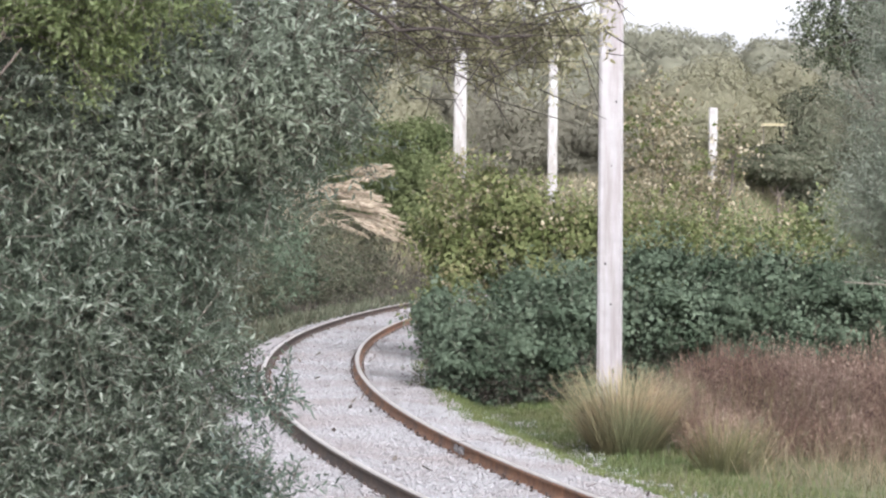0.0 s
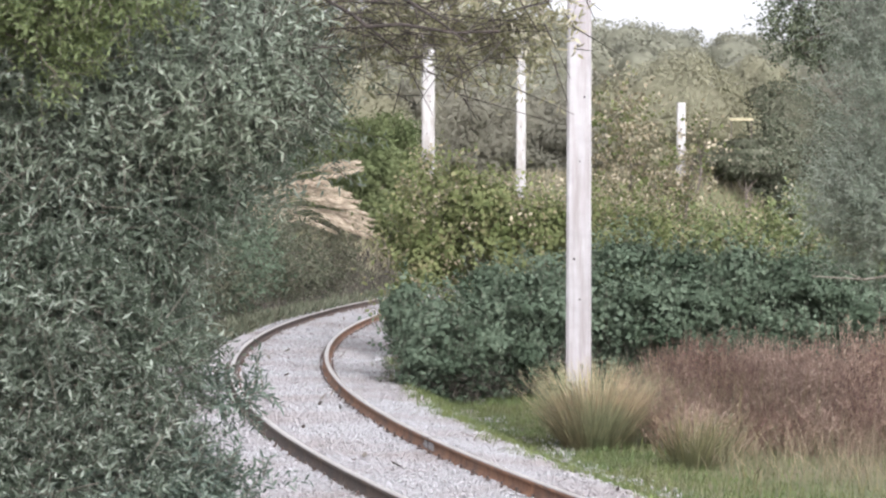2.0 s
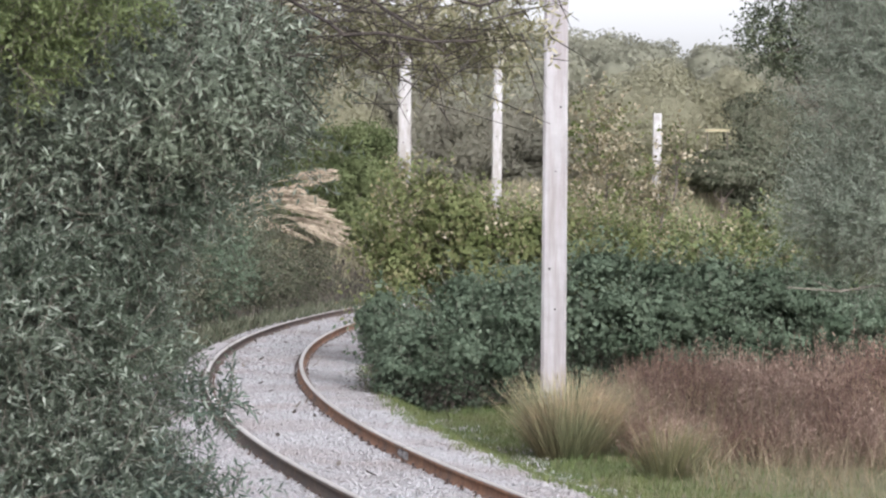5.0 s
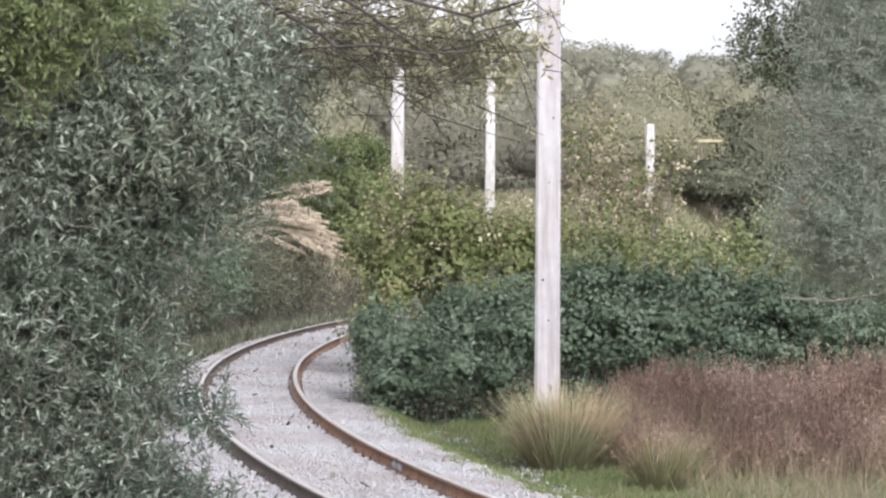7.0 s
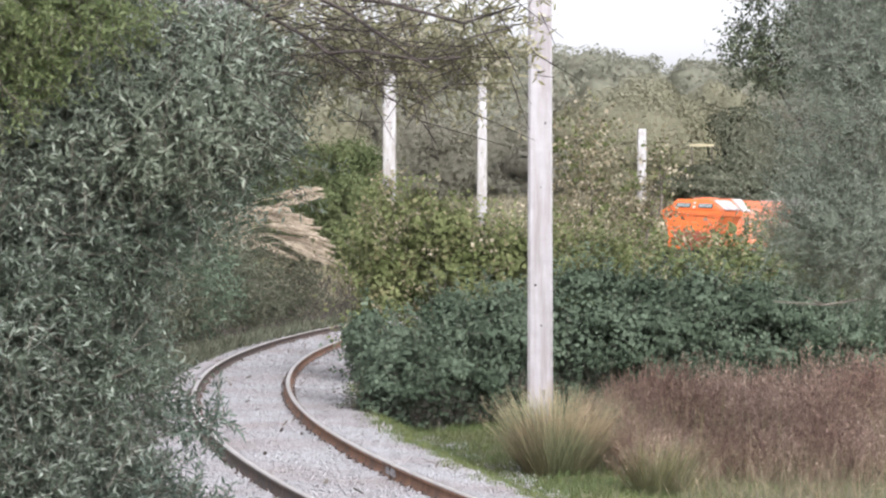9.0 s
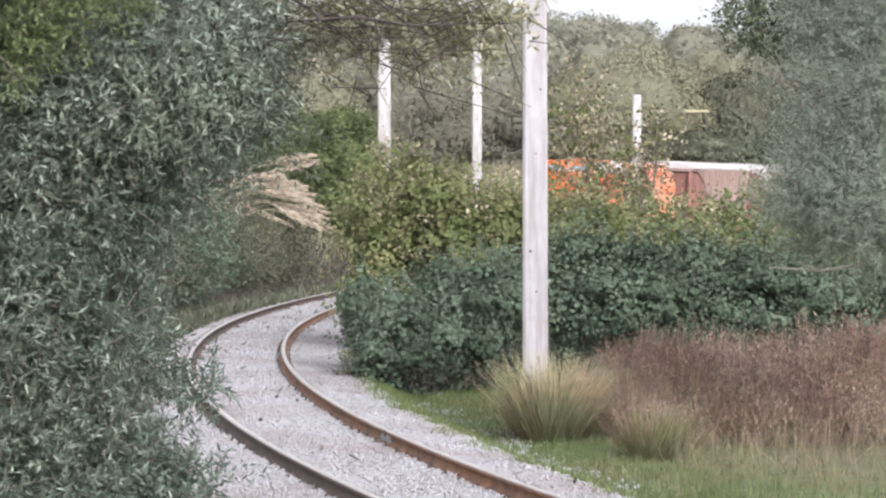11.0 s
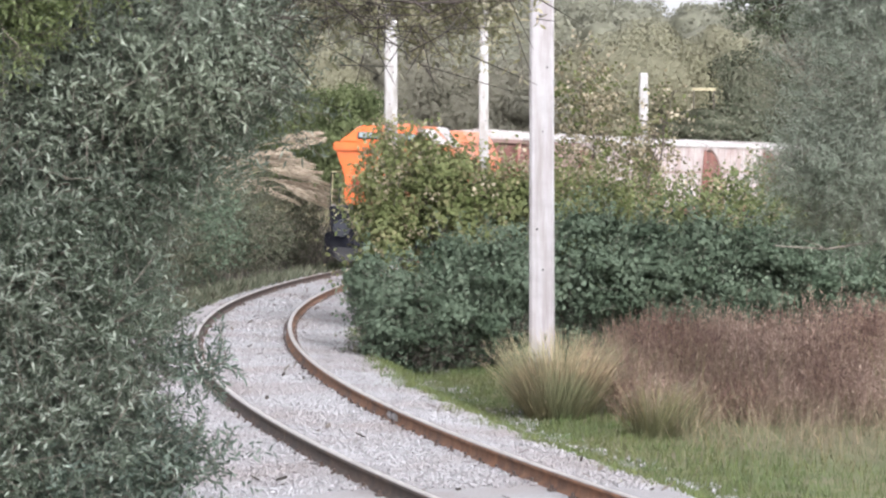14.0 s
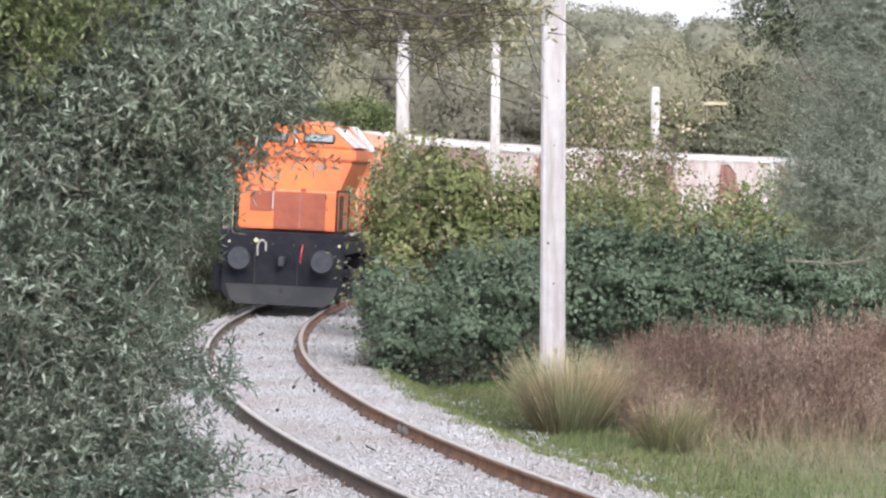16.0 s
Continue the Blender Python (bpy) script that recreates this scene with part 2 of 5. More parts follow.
M_BUFFER = surface("greased_steel", [(0.3, (0.02, 0.022, 0.027)), (0.7, (0.04, 0.042, 0.05))], 6, 0.6, 0.1, bump=0.1)
M_YELLOW = surface("pale_yellow_paint", [(0.3, (0.42, 0.37, 0.2)), (0.7, (0.5, 0.45, 0.28))], 4, 0.6, bump=0.05)
M_BOARD = surface("faded_board_paint", [(0.3, (0.27, 0.235, 0.14)), (0.7, (0.34, 0.3, 0.19))], 4, 0.7, bump=0.05)
M_RED = surface("red_hose", [(0.3, (0.35, 0.03, 0.03)), (0.7, (0.5, 0.05, 0.04))], 4, 0.6, bump=0)
M_WAGON = surface("dusty_wagon_side", [(0.3, (0.33, 0.285, 0.28)), (0.7, (0.44, 0.4, 0.395))], 1.7, 0.8, bump=0.1, dirt=(0.28, 0.2, 0.185), dirt_scale=0.9)
M_WAGON_BROWN = surface("brown_wagon_side", [(0.3, (0.2, 0.125, 0.11)), (0.7, (0.29, 0.2, 0.18))], 1.2, 0.8, bump=0.1, dirt=(0.16, 0.1, 0.085), dirt_scale=0.5)
M_OXIDE = surface("red_oxide_paint", [(0.3, (0.17, 0.066, 0.052)), (0.7, (0.26, 0.115, 0.092))], 2, 0.8, bump=0.1, dirt=(0.11, 0.055, 0.047), dirt_scale=0.9)
for _m in (M_VINE, M_BRAMBLE, M_MEADOW, M_TAN, M_GREEN, M_SCRUB, M_WOOD_FAR, M_WOOD_HILL, M_WOOD_LIGHT):
    _m.node_tree.nodes["Principled BSDF"].inputs["Specular IOR Level"].default_value = 0.12
M_LAMP = shader("headlamp_lens", 0.15)[0]
M_LAMP.node_tree.nodes["Principled BSDF"].inputs["Base Color"].default_value = (0.5, 0.5, 0.48, 1)
M_GLASS, _nt, _b = shader("cab_glass", 0.06)
for _m in (M_BUFFER, M_HOLE, M_TUFT, M_FERN):
    _m.node_tree.nodes["Principled BSDF"].inputs["Specular IOR Level"].default_value = 0.2
M_BLACK.node_tree.nodes["Principled BSDF"].inputs["Specular IOR Level"].default_value = 0.1
_b.inputs["Base Color"].default_value = (0.16, 0.19, 0.2, 1)
_b.inputs["Specular IOR Level"].default_value = 0.9


# ---- mesh helpers ----
def part(name, bm, material, parent=None, label=""):
    me = bpy.data.meshes.new(name)
    bm.normal_update()
    bm.to_mesh(me)
    bm.free()
    me.materials.append(material)
    ob = new(name, me)
    ob.parent = parent
    return tagged(ob, label)


def mesh_np(name, verts, faces, material, parent=None, label=""):
    """One mesh from arrays; faces all with the same number of corners."""
    me = bpy.data.meshes.new(name)
    n, (k, c) = len(verts), faces.shape
    me.vertices.add(n)
    me.vertices.foreach_set("co", np.ascontiguousarray(verts, dtype=np.float32).ravel())
    me.loops.add(k * c)
    me.loops.foreach_set("vertex_index", np.ascontiguousarray(faces, dtype=np.int32).ravel())
    me.polygons.add(k)
    me.polygons.foreach_set("loop_start", np.arange(0, k * c, c, dtype=np.int32))
    me.update(calc_edges=True)
    me.materials.append(material)
    ob = new(name, me)
    ob.parent = parent
    return tagged(ob, label)


def box(bm, x0, x1, y0, y1, z0, z1, bevel=0.0):
    r = bmesh.ops.create_cube(bm, size=1, matrix=Matrix.Translation(((x0 + x1) / 2, (y0 + y1) / 2, (z0 + z1) / 2)) @ Matrix.Diagonal((x1 - x0, y1 - y0, z1 - z0, 1)))
    if bevel:
        es = list({e for v in r["verts"] for e in v.link_edges})
        bmesh.ops.bevel(bm, geom=es, offset=bevel, segments=2, affect="EDGES", clamp_overlap=True)
    return bm


def rod(bm, a, b, r, sides=8, r2=None):
    a, b = Vector(a), Vector(b)
    m = Matrix.Translation((a + b) / 2) @ (b - a).to_track_quat("Z", "Y").to_matrix().to_4x4()
    bmesh.ops.create_cone(bm, cap_ends=True, segments=sides, radius1=r, radius2=r if r2 is None else r2, depth=(b - a).length, matrix=m)
    return bm


def prism(bm, outline, y0, y1):
    """An outline of (x, z) drawn out from y0 to y1."""
    a = [bm.verts.new((x, y0, z)) for x, z in outline]
    b = [bm.verts.new((x, y1, z)) for x, z in outline]
    n = len(outline)
    bm.faces.new(a)
    bm.faces.new(b[::-1])
    for i in range(n):
        bm.faces.new((a[i], b[i], b[(i + 1) % n], a[(i + 1) % n]))
    bmesh.ops.recalc_face_normals(bm, faces=bm.faces)
    return bm


def unit(a):
    return a / np.maximum(np.linalg.norm(a, axis=-1, keepdims=True), 1e-9)


def leaf_arrays(base, way, up, length, width, droop=0.12, cheap=False):
    """Pointed leaves with a folded midrib: base (n,3), way (n,3), up (n,3), length and width (n,)."""
    way = unit(way)
    side = unit(np.cross(way, up))
    nor = np.cross(side, way)
    L, W = length[:, None], width[:, None]
    n = len(base)
    if cheap:
        v = np.stack([base, base + way * L * 0.45 + side * W / 2 + nor * W * 0.15, base + way * L - nor * L * droop, base + way * L * 0.45 - side * W / 2 + nor * W * 0.15], 1)
        f = np.arange(n)[:, None] * 4 + np.array([[0, 1, 2, 3]])
        return v.reshape(-1, 3), f
    m1, m2 = base + way * L * 0.3, base + way * L * 0.68 - nor * L * droop * 0.4
    v = np.stack([base, m1 + side * W / 2 + nor * W * 0.15, m1 - side * W / 2 + nor * W * 0.15, m2 + side * W * 0.42, m2 - side * W * 0.42, base + way * L - nor * L * droop], 1)
    q = np.array([[0, 2, 1], [1, 2, 4], [1, 4, 3], [3, 4, 5]])
    f = (np.arange(n)[:, None, None] * 6 + q[None]).reshape(-1, 3)
    return v.reshape(-1, 3), f


def in_blobs(rng, blobs, count, shell=0.45, gaps=0.0, gap_scale=1.3):
    """Points within ellipsoids (cx, cy, cz, rx, ry, rz, weight), thicker towards the rind, with noisy gaps; and the outward way."""
    b = np.array(blobs, float)
    w = b[:, 6] / b[:, 6].sum()
    pick = rng.choice(len(b), int(count), p=w)
    u = unit(rng.normal(size=(len(pick), 3)))
    r = rng.random(len(pick)) ** (shell)
    p = b[pick, :3] + u * r[:, None] * b[pick, 3:6]
    out = unit(u / b[pick, 3:6])
    if gaps:
        q = p * gap_scale
        s = np.sin(q[:, 0] * 2.3 + 1.7 * np.sin(q[:, 2] * 1.9)) + np.sin(q[:, 1] * 2.1 + 1.3 * np.sin(q[:, 0] * 1.3)) + np.sin(q[:, 2] * 2.7 + 1.1 * np.sin(q[:, 1] * 1.7))
        keep = s + rng.normal(size=len(s)) * 0.5 > -1.5 + gaps * 2
        p, out = p[keep], out[keep]
    return p, out


def sprays(rng, p, out, per, twig, length, width, spread=0.8, lift=0.1, wild=0.7, cheap=False, droop=0.12):
    """Leafy shoots at p: per leaves along a twig of that length. Leaf arrays, and the twigs' ends."""
    n = len(p)
    d = unit(out + rng.normal(size=(n, 3)) * wild + np.array([0, 0, lift]))
    tl = twig * (0.6 + 0.8 * rng.random(n))
    i = (np.arange(per) + 0.5) / per
    base = p[:, None] + d[:, None] * (tl[:, None] * i)[..., None]
    perp = unit(np.cross(d, rng.normal(size=(n, 3))))
    perp2 = np.cross(d, perp)
    a = np.arange(per) * 2.4 + 0.0
    around = perp[:, None] * np.cos(a)[None, :, None] + perp2[:, None] * np.sin(a)[None, :, None]
    way = d[:, None] * (1.05 - spread * 0.6) + around * spread + rng.normal(size=base.shape) * 0.22
    up = d[:, None] + rng.normal(size=base.shape) * 0.5
    k = n * per
    L = length * (0.65 + 0.7 * rng.random(k))
    W = width * (0.75 + 0.5 * rng.random(k))
    v, f = leaf_arrays(base.reshape(k, 3), way.reshape(k, 3), up.reshape(k, 3), L, W, droop, cheap)
    return v, f, p, p + d * tl[:, None]


def rind_leaves(rng, p, out, length, width, ruffle=0.6, lift=0.25):
    """Leaves lying like shingles on a crown, each facing outwards and a little up."""
    n = len(p)
    face = unit(out + np.array([0, 0, lift]) + rng.normal(size=(n, 3)) * ruffle)
    way = np.cross(face, rng.normal(size=(n, 3))) + np.array([0, 0, -0.3])
    return leaf_arrays(p, way, face, length * (0.6 + 0.8 * rng.random(n)), width * (0.7 + 0.6 * rng.random(n)), 0.15, True)


def lumps_on(rng, base, n, size=(0.25, 0.45), weight=0.3, front=0.0, flat=1.0):
    """Smaller boughs sitting on the rind of larger ones, for an uneven crown."""
    res = []
    for k in range(n):
        b = base[rng.integers(len(base))]
        u = unit(rng.normal(size=3) + np.array([0, -front, 0.25]))
        q = rng.uniform(*size)
        res.append((b[0] + u[0] * b[3] * 0.85, b[1] + u[1] * b[4] * 0.85, b[2] + u[2] * b[5] * 0.85, b[3] * q, b[4] * q, b[5] * q * flat, weight * b[6] * rng.uniform(0.5, 1.3)))
    return res


_bm = bmesh.new()
bmesh.ops.create_icosphere(_bm, subdivisions=2, radius=1.0)
BALL_V = np.array([q.co[:] for q in _bm.verts])
BALL_F = np.array([[q.index for q in p.verts] for p in _bm.faces])
_bm.free()


def inner_mass(rng, blobs, scale=0.7, rough=0.12):
    """The close, lumpy inside of crowns seen from far off: one knobbly hull to each bough."""
    vs, fs, off = [], [], 0
    for b in blobs:
        a = rng.uniform(0, 6.28, 6)
        k = np.sin(BALL_V[:, 0] * 5 + a[0]) * np.sin(BALL_V[:, 1] * 6 + a[1]) + np.sin(BALL_V[:, 2] * 7 + a[2] + BALL_V[:, 0] * 3) * 0.7 + np.sin(BALL_V @ np.array([9.0, 7, 8]) + a[3]) * 0.5
        vs.append(np.array(b[:3]) + BALL_V * (scale * (1 + rough * (k - 0.3)))[:, None] * np.array(b[3:6]))
        fs.append(BALL_F + off)
        off += len(BALL_V)
    return np.concatenate(vs), np.concatenate(fs)


def tubes(paths, sides=5):
    """Tapered stems: paths are lists of (point, radius). Vertices and quads."""
    vs, fs, off = [], [], 0
    ang = np.arange(sides) * 2 * np.pi / sides
    for path in paths:
        pts, rad = np.array([p for p, _ in path], float), np.array([r for _, r in path], float)
        t = unit(np.gradient(pts, axis=0))
        a = unit(np.cross(t, np.array([0.31, 0.87, 0.17])))
        b = np.cross(t, a)
        ring = pts[:, None] + rad[:, None, None] * (a[:, None] * np.cos(ang)[None, :, None] + b[:, None] * np.sin(ang)[None, :, None])
        vs.append(ring.reshape(-1, 3))
        m = len(pts)
        i, j = np.meshgrid(np.arange(m - 1), np.arange(sides), indexing="ij")
        k, k2 = i * sides + j, i * sides + (j + 1) % sides
        fs.append((np.stack([k, k2, k2 + sides, k + sides], -1).reshape(-1, 4)) + off)
        off += m * sides
    return np.concatenate(vs), np.concatenate(fs)


def thin_twigs(a, b, r):
    """Three-sided twigs from a to b, all at once."""
    d = unit(b - a)
    s = unit(np.cross(d, np.array([0.3, 0.5, 0.8])))
    u = np.cross(d, s)
    n = len(a)
    ring = [s * r, (-0.5 * s + 0.87 * u) * r, (-0.5 * s - 0.87 * u) * r]
    v = np.stack([a + q for q in ring] + [b + q * 0.4 for q in ring], 1).reshape(-1, 3)
    q = np.array([[0, 1, 4, 3], [1, 2, 5, 4], [2, 0, 3, 5]])
    return v, (np.arange(n)[:, None, None] * 6 + q[None]).reshape(-1, 4)


def bent(rng, a, b, r0, r1, sag=0.12, n=7):
    a, b = np.array(a, float), np.array(b, float)
    L = np.linalg.norm(b - a)
    k = rng.normal(size=3) * sag * L
    t = np.linspace(0, 1, n)
    wob = rng.normal(size=(n, 3)) * 0.02 * L
    wob[0] = wob[-1] = 0
    pts = a + (b - a) * t[:, None] + k * (t * (1 - t))[:, None] * 2 + wob
    return [(p, r0 + (r1 - r0) * q) for p, q in zip(pts, t)]


def woody(name, seed, foot, blobs, leaf_sets, label, category="tree", trunk_r=0.14, fork=0.35, branches=5, twig_r=0.0025, group="", limb_r=0.0):
    """A tree or bush: trunk, limbs and side branches into each bough, shoots with leaves.
    leaf_sets: (material, count of shoots, per, twig, length, width, keywords)."""
    rng = np.random.default_rng(seed)
    foot = np.array(foot, float)
    top = np.array([(b[0], b[1], b[2]) for b in blobs]).mean(0)
    crotch = foot + (top - foot) * np.array([0.4, 0.4, fork])
    thing = new(name)
    thing.location = Vector(foot)
    trunk = [bent(rng, foot - [0, 0, 0.15], crotch, trunk_r, trunk_r * 0.75, 0.06)]
    limbs = []
    for b in blobs:
        c, rr = np.array(b[:3]), np.array(b[3:6])
        limbs.append(bent(rng, crotch, c, limb_r or trunk_r * 0.55, (limb_r or trunk_r * 0.55) * 0.36, 0.15, 9))
        for _ in range(branches):
            st = limbs[-1 - _][rng.integers(4, 8)][0] if _ == 0 else limbs[-1][rng.integers(2, 6)][0]
            limbs.append(bent(rng, st, c + unit(rng.normal(size=3)) * rr * 0.85, (limb_r or trunk_r * 0.55) * 0.3, 0.005, 0.15))
    v, f = tubes(trunk, 8)
    mesh_np("trunk", v - foot, f, M_BARK, thing)
    step = branches + 1
    for q in limbs[::step]:
        v, f = tubes([q], 6)
        mesh_np("limb", v - foot, f, M_BARK, thing)
    v, f = tubes([q for i, q in enumerate(limbs) if i % step], 4)
    mesh_np("branchwork", v - foot, f, M_BARK, thing)["kind"] = "stuff"
    for mt, count, per, twig, length, width, kw in leaf_sets:
        kw = dict(kw)
        if kw.get("hull"):
            v, f = inner_mass(rng, kw["hull"])
            mesh_np("inner_foliage", v - foot, f, mt, thing)["kind"] = "stuff"
            continue
        sub = kw.pop("blobs", blobs)
        p, out = in_blobs(rng, sub, count, kw.pop("shell", 0.45), kw.pop("gaps", 0.0), kw.pop("gap_scale", 1.3))
        if kw.pop("rind", False):
            v, f = rind_leaves(rng, p, out, length, width, **kw)
            mesh_np("foliage", v - foot, f, mt, thing)["kind"] = "stuff"
            continue
        v, f, a, b = sprays(rng, p, out, per, twig, length, width, **kw)
        mesh_np("foliage", v - foot, f, mt, thing)["kind"] = "stuff"
        if twig_r:
            v, f = thin_twigs(a[::2], b[::2], twig_r)
            mesh_np("twigwork", v - foot, f, M_TWIG, thing)["kind"] = "stuff"
    return tagged(thing, label, category, group)


# ---- the line: a right-hand curve, easing out into the straight far off ----
STEP = 0.5
ARC = np.arange(-60, 420, STEP)
BEND = np.where(ARC < 137, np.radians(-3.97) + 0.00733 * ARC - 0.0000267 * ARC ** 2, np.radians(-3.97) + 0.00733 * 137 - 0.0000267 * 137 ** 2)
LINE_X = np.cumsum(np.sin(BEND)) * STEP
LINE_Y = np.cumsum(np.cos(BEND)) * STEP
_o = int(60 / STEP)
LINE_X += -3.123 - LINE_X[_o]
LINE_Y += 46.994 - LINE_Y[_o]


def on_line(s, side=0.0):
    """x, y and heading of the track s metres along, side metres to the right of its middle."""
    x, y, h = np.interp(s, ARC, LINE_X), np.interp(s, ARC, LINE_Y), np.interp(s, ARC, BEND)
    return x + side * np.cos(h), y - side * np.sin(h), h


def beside_line(x, y):
    """How far along the track points lie, and how far to its right."""
    x, y = np.asarray(x, float).ravel(), np.asarray(y, float).ravel()
    s, l = np.empty(len(x)), np.empty(len(x))
    for i in range(0, len(x), 4000):
        dx, dy = x[i:i + 4000, None] - LINE_X[None, ::2], y[i:i + 4000, None] - LINE_Y[None, ::2]
        k = (dx * dx + dy * dy).argmin(1)
        j, r = k * 2, np.arange(len(k))
        s[i:i + 4000] = ARC[j]
        l[i:i + 4000] = dx[r, k] * np.cos(BEND[j]) - dy[r, k] * np.sin(BEND[j])
    return s, l


def ease(a, b, x):
    t = np.clip((x - a) / (b - a), 0, 1)
    return t * t * (3 - 2 * t)


def ground_z(x, y):
    """The lie of the land: a formation for the line, a bank outside the curve, a rise under the eye, hills behind."""
    x, y = np.asarray(x, float), np.asarray(y, float)
    s, l = beside_line(x, y)
    s, l = s.reshape(x.shape), l.reshape(x.shape)
    d = np.hypot(x, y)
    z = -0.5 + 0.05 * np.sin(x * 0.9 + 0.7 * np.sin(y * 0.6)) * ease(2.6, 4, np.abs(l))
    z += ease(0, 60, s) * ease(2.6, 7, -l) * (1.6 + 2.6 * ease(40, 90, s))
    z += 1.35 * (1 - ease(12, 24, d)) * ease(2.6, 6, np.abs(l))
    z += ease(4, 14, l) * 0.8 * ease(30, 60, y)
    hill = ease(170, 330, y) * (10.8 + 2.5 * np.sin(x * 0.021 + 1.0) + 2.0 * np.sin(x * 0.06 + 2)) + ease(330, 900, d) * 6
    return z + hill * ease(6, 40, np.abs(l))

# ---- ground: one sheet to the horizon ----
def build_ground():
    gx = np.concatenate([-np.geomspace(2600, 30, 26), np.linspace(-28, 28, 113), np.geomspace(30, 2600, 26)])
    gy = np.concatenate([-np.geomspace(2600, 12, 18), np.linspace(-10, 190, 220), np.geomspace(193, 3200, 34)])
    X, Y = np.meshgrid(gx, gy, indexing="ij")
    Z = ground_z(X, Y)
    a, b = X.shape
    i, j = np.meshgrid(np.arange(a - 1), np.arange(b - 1), indexing="ij")
    k = i * b + j
    f = np.stack([k, k + b, k + b + 1, k + 1], -1).reshape(-1, 4)
    ob = mesh_np("ground", np.stack([X, Y, Z], -1).reshape(-1, 3), f, M_SOIL)
    tagged(ob, "rough grassy soil beside and behind the railway", "ground", kind="structure")


build_ground()


def swept(outline, s0, s1, ds, close=True):
    """An outline of (side, z) carried along the track."""
    s = np.arange(s0, s1 + ds / 2, ds)
    o = np.array(outline, float)
    x, y, h = on_line(s)
    V = np.stack([x[:, None] + o[None, :, 0] * np.cos(h)[:, None], y[:, None] - o[None, :, 0] * np.sin(h)[:, None], np.broadcast_to(o[None, :, 1], (len(s), len(o)))], -1)
    n, m = len(s), len(o)
    i, j = np.meshgrid(np.arange(n - 1), np.arange(m if close else m - 1), indexing="ij")
    k, k2 = i * m + j, i * m + (j + 1) % m
    return V.reshape(-1, 3), np.stack([k, k + m, k2 + m, k2], -1).reshape(-1, 4)


# ballast bed with stones
v, f = swept([(-3.3, -0.62), (-2.3, -0.2), (-0.9, -0.142), (0.0, -0.15), (0.9, -0.142), (1.9, -0.22), (2.75, -0.6)], -55, 330, 1.0, close=False)
ballast = mesh_np("ballast", v, f[:, ::-1], M_BED)
tagged(ballast, "pale grey crushed stone ballast under the track", "ballast", kind="structure")


def bed_z(l):
    return np.interp(l, [-3.3, -2.3, -0.9, 0, 0.9, 1.9, 2.75], [-0.62, -0.2, -0.142, -0.15, -0.142, -0.22, -0.6])


def verge(s):
    """Where the grass begins, metres to the right of the track: a ragged edge."""
    return 2.2 + 0.3 * np.sin(s * 0.9 + 1) + 0.3 * np.sin(s * 2.3) + 0.22 * np.sin(s * 5.7 + 0.5) + 0.12 * np.sin(s * 11.3)


def build_stones():
    rng = np.random.default_rng(5)
    S, L, R = [], [], []
    for s0, s1, n, r in ((-22, 0, 38000, 0.0185), (0, 28, 16000, 0.024), (28, 60, 3000, 0.036)):
        S.append(rng.uniform(s0, s1, n))
        L.append(rng.triangular(-3.3, 0.0, 3.0, n) * 0.35 + rng.uniform(-3.25, 3.6, n) * 0.65)
        R.append(r * rng.uniform(0.6, 1.35, n))
    s, l, r = np.concatenate(S), np.concatenate(L), np.concatenate(R)
    keep = (np.abs(np.abs(l) - 0.75) > 0.085) & (l < verge(s) + 0.25 * rng.random(len(l)))
    s, l, r = s[keep], l[keep], r[keep]
    cs, cl = np.repeat(rng.uniform(-27, 4, 60), 45), np.repeat(rng.uniform(2.3, 2.95, 60), 45)
    k = len(cs)
    s, l, r = np.concatenate([s, cs + rng.normal(size=k) * 0.3]), np.concatenate([l, cl + rng.normal(size=k) * 0.12]), np.concatenate([r, rng.uniform(0.016, 0.034, k)])
    x, y, _ = on_line(s, l)
    z = np.maximum(bed_z(l), np.where(l > 2.2, ground_z(x, y), -9.0)) + r * rng.uniform(0.0, 0.8, len(s))
    n = len(s)
    oct6 = np.array([[1, 0, 0], [-1, 0, 0], [0, 1, 0], [0, -1, 0], [0, 0, 1], [0, 0, -1.0]])
    tri = np.array([[0, 2, 4], [2, 1, 4], [1, 3, 4], [3, 0, 4], [2, 0, 5], [1, 2, 5], [3, 1, 5], [0, 3, 5]])
    v = oct6[None] * r[:, None, None] * rng.uniform(0.6, 1.3, (n, 6, 1)) + rng.normal(size=(n, 6, 3)) * r[:, None, None] * 0.3
    q = unit(rng.normal(size=(n, 4)))
    w, a, b, c = q.T
    rot = np.stack([np.stack([1 - 2 * (b * b + c * c), 2 * (a * b - c * w), 2 * (a * c + b * w)], -1),
                    np.stack([2 * (a * b + c * w), 1 - 2 * (a * a + c * c), 2 * (b * c - a * w)], -1),
                    np.stack([2 * (a * c - b * w), 2 * (b * c + a * w), 1 - 2 * (a * a + b * b)], -1)], 1)
    v = np.einsum("nij,nkj->nki", rot, v) + np.stack([x, y, z], -1)[:, None]
    ob = mesh_np("ballast_stones", v.reshape(-1, 3), (np.arange(n)[:, None, None] * 6 + tri[None]).reshape(-1, 3), M_STONE)
    tagged(ob, "loose pale grey angular ballast stones between the rails", "ballast", kind="stuff")


build_stones()


